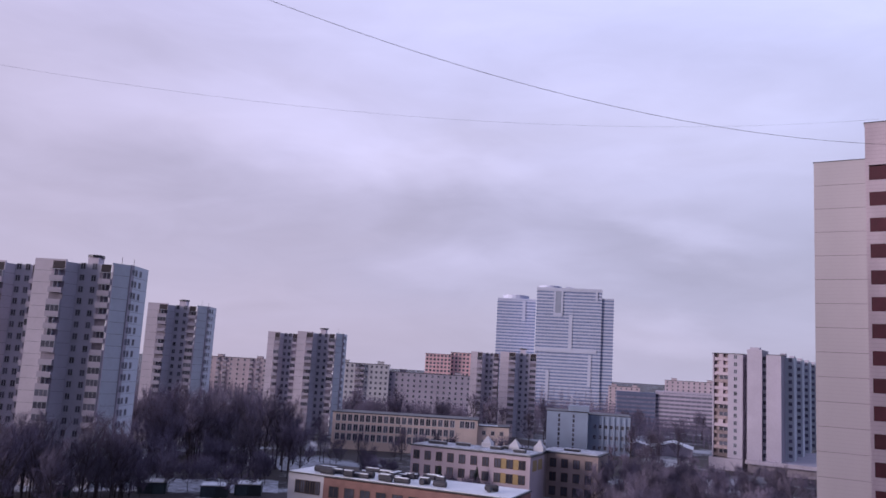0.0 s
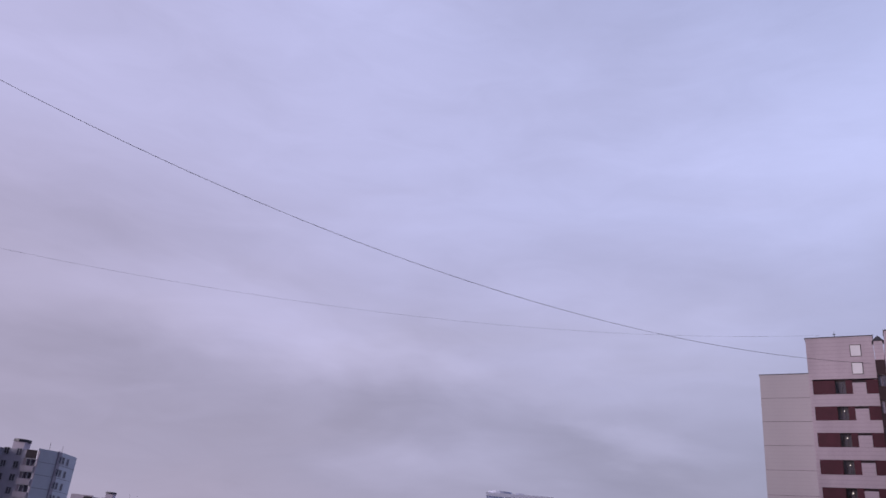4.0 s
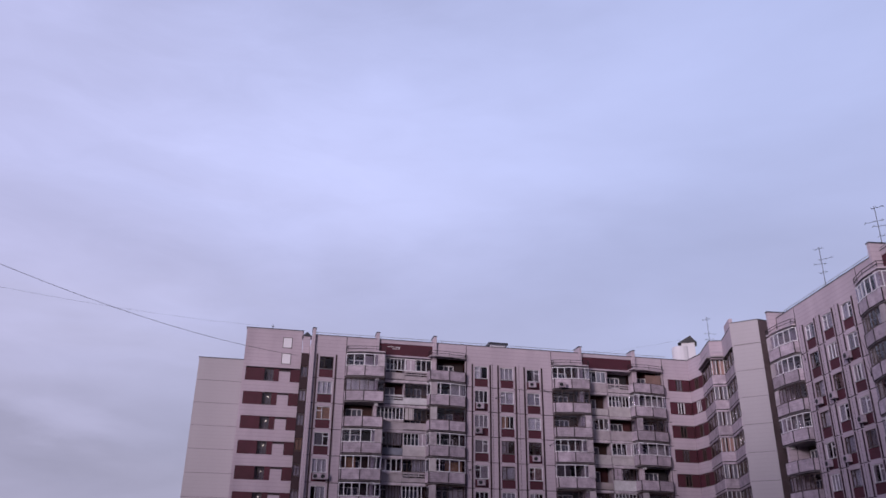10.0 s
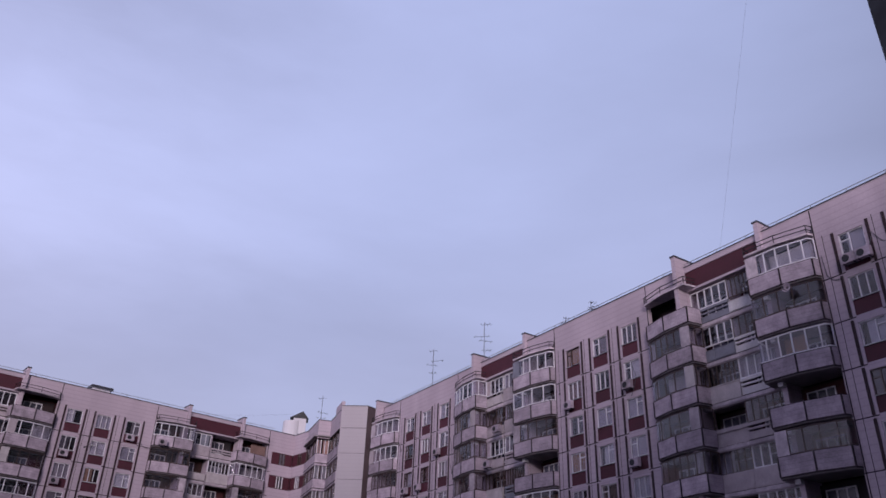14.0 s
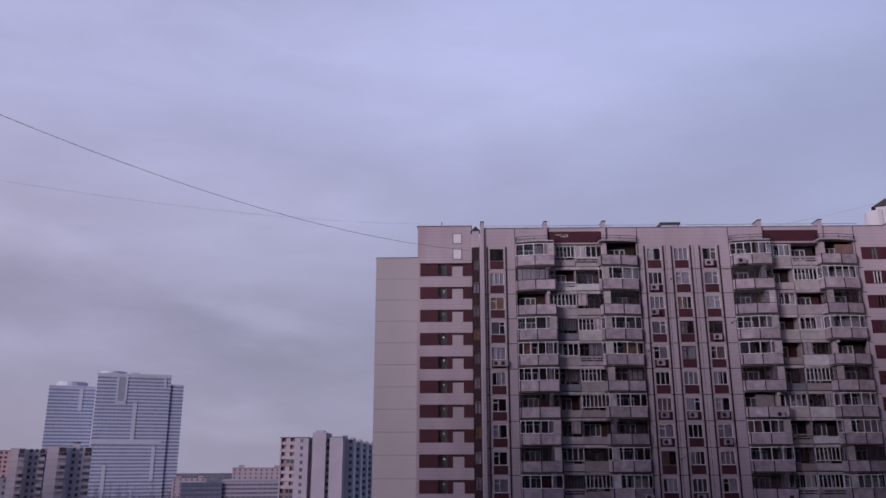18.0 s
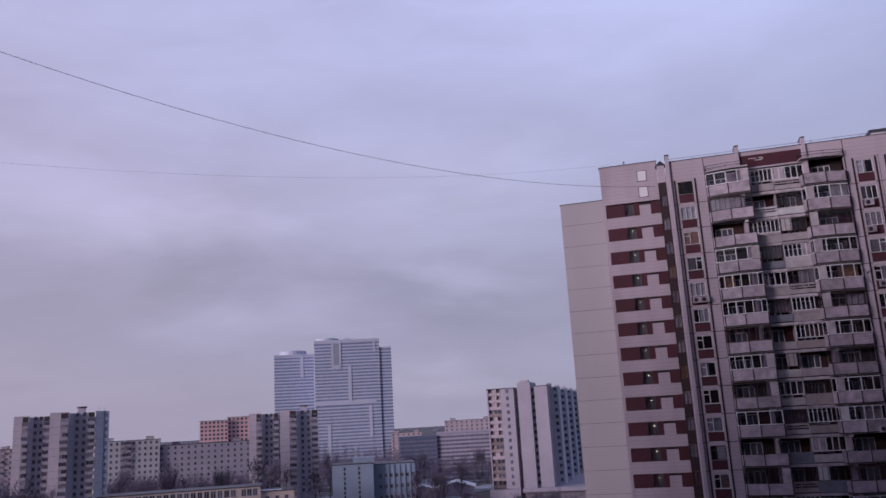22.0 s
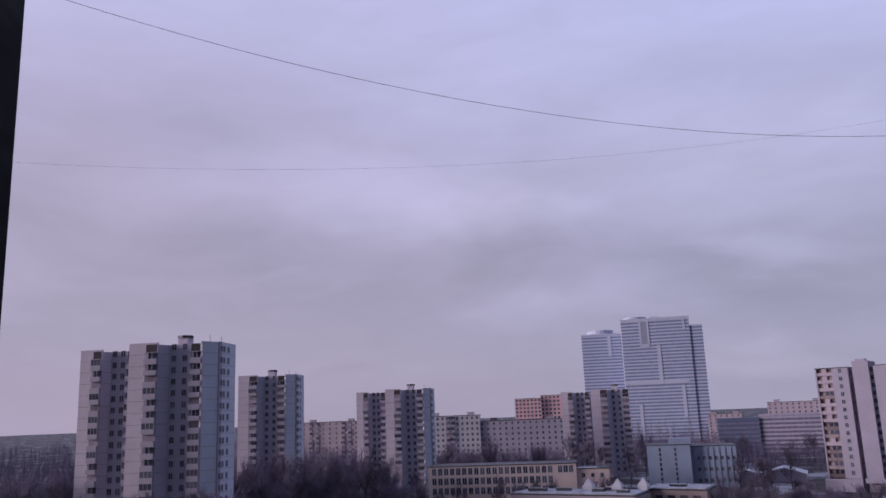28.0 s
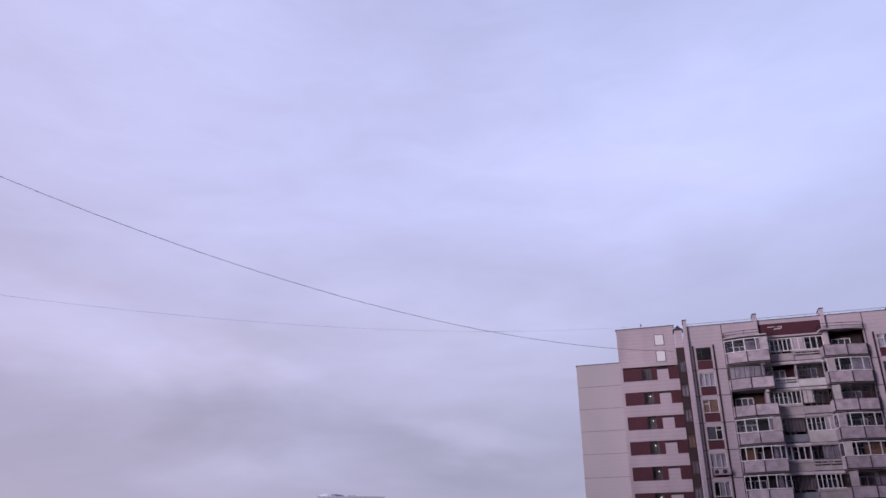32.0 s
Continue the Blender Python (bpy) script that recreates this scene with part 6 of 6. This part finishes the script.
dish = on_front("satellite_dish", F2, 41.5, -24.4, -1.35, 53.2, "small grey satellite dish fixed to a balcony board", "satellite dish")
bm = bmesh.new()
bmesh.ops.create_cone(bm, cap_ends=False, segments=20, radius1=0.29, radius2=0.08, depth=0.12)
bmesh.ops.rotate(bm, verts=bm.verts, cent=(0, 0, 0), matrix=Matrix.Rotation(radians(-90), 3, "X"))
bme = bpy.data.meshes.new("reflector")
bm.to_mesh(bme)
bm.free()
bme.materials.append(BALC)
part("reflector", bme, dish)
part("feed_arm", boxes("feed_arm", [DARKIRON], [(-0.02, 0.02, -0.4, 0.02, -0.24, -0.2), (-0.04, 0.04, -0.44, -0.36, -0.22, -0.06)]), dish)
part("bracket", boxes("bracket", [DARKIRON], [(-0.03, 0.03, 0.02, 0.4, -0.05, 0.01)]), dish)
POLE_V, POLE_F = [], []
limb(POLE_V, POLE_F, Vector((0, 0.05, 0)), Vector((0.75, -0.75, 0.55)), 0.03, 0.022, 6)
pole_me = bpy.data.meshes.new("rod")
pole_me.from_pydata(POLE_V, [], POLE_F)
pole_me.materials.append(DARKIRON)
for turn, dist, u, k in ((F1, 87.5, 24.0, 1.3), (F1, 87.5, 30.3, 3.1), (F1, 87.5, 20.9, 4.2), (F1, 87.5, 23.6, 8.3), (F2, 41.5, -46.3, 1.2), (F2, 41.5, -37.4, 1.9), (F2, 41.5, -61.5, 2.5), (F2, 41.5, -71.0, 1.1)):
    t = on_front("wall_pole", turn, dist, u, 0, TOPWIN - STOREY * k, "thin rusty pole slanting out of the panel wall", "wall pole", "poles on the house")
    part("rod", pole_me, t)
    part("plate", boxes("plate", [DARKIRON], [(-0.08, 0.08, -0.03, 0.01, -0.08, 0.08)]), t)


def hose(turn, dist, pts, label):
    """A drain hose or cable hanging along a front: points (u, z) joined by a soft line."""
    t = on_front("cable_loop", turn, dist, 0, -0.06, 0, label, "cable", "loose cables on the house")
    v, f = [], []
    fine = []
    for (a, b), (c, d) in zip(pts, pts[1:]):
        n = 8
        fine += [Vector((a + (c - a) * s / n, 0, b + (d - b) * s / n - 0.25 * math.sin(math.pi * s / n) * abs(c - a))) for s in range(n)]
    fine.append(Vector((pts[-1][0], 0, pts[-1][1])))
    tube(v, f, fine, 0.022, 5)
    me = bpy.data.meshes.new("strand")
    me.from_pydata(v, [], f)
    me.materials.append(CABLE)
    part("strand", me, t)


hose(F1, 87.5, [(28.7, 53.9), (29.6, 53.8), (30.6, 53.4)], "loose black cable between a cooler and a balcony")
hose(F1, 87.5, [(20.6, 44.6), (20.9, 43.2), (22.0, 42.6)], "loose black cable hanging beside the windows")
hose(F1, 87.5, [(19.9, 38.3), (20.5, 36.6), (21.6, 35.6)], "loose black cable hanging beside the windows")
hose(F2, 41.5, [(-20.0, 54.0), (-19.4, 55.2), (-18.7, 54.3), (-18.4, 53.5)], "black cable looped between two coolers")
hose(F2, 41.5, [(-22.6, 55.0), (-22.5, 53.6), (-21.6, 53.2)], "black cable running to the coolers")
hose(F2, 41.5, [(-38.4, 53.0), (-38.0, 51.8), (-38.6, 50.4)], "black cable hanging along the wing's front")
hose(F2, 41.5, [(-62.4, 54.0), (-61.6, 51.5), (-61.2, 48.2)], "black cable hanging along the wing's front")

# ---- the open window that the view is taken from ----
room = thing("viewing_window", foot(28.5, 0.30), 28.5, "dark frame of an open flat window", "window", kind="structure")
FRAME = material("dark_window_frame", (0.03, 0.03, 0.035), 0.5, vary=0.2)
# kept dark, so that the unseen own house throws little light back
OWN = material("own_wall", (0.10, 0.085, 0.10), 0.9)
room.location.z = 32
part("jamb", boxes("jamb", [FRAME], [(-1.45, -0.915, -0.05, 0.03, -1.0, 1.25)]), room)
part("jamb", boxes("jamb", [FRAME], [(0.97, 1.07, -0.05, 0.03, -1.0, 1.25)]), room)
part("head", boxes("head", [FRAME], [(-1.45, 1.07, -0.05, 0.03, 1.26, 1.36)]), room)
part("sill", boxes("sill", [FRAME], [(-1.45, 1.07, -0.05, 0.03, -1.1, -1.0)]), room)
# unseen own house, its length chosen to shade the fronts opposite
part("outer_wall", boxes("outer_wall", [OWN], [(-90, -1.46, -0.35, 0.02, -32, 26.5), (1.08, 44, -0.35, 0.02, -32, 26.5), (-1.46, 1.08, -0.35, 0.02, 1.37, 26.5), (-1.46, 1.08, -0.35, 0.02, -32, -1.11)]), room)
part("own_roof", boxes("own_roof", [CAP], [(-90, 44, -13, 0.0, 26.52, 26.7)]), room)
part("own_side", boxes("own_side", [OWN], [(-90, -89.7, -13, -0.36, -32, 26.5), (43.7, 44, -13, -0.36, -32, 26.5), (-90, 44, -13.3, -13.01, -32, 26.5)]), room)
part("room_wall", boxes("room_wall", [OWN], [(-3, -2.8, -4.5, -0.36, -1.6, 1.5), (2.8, 3, -4.5, -0.36, -1.6, 1.5), (-3, 3, -4.7, -4.51, -1.6, 1.5)]), room)
part("room_floor", boxes("room_floor", [OWN], [(-3, 3, -4.5, -0.36, -1.75, -1.61)]), room)
part("room_ceiling", boxes("room_ceiling", [OWN], [(-3, 3, -4.5, -0.36, 1.51, 1.65)]), room)
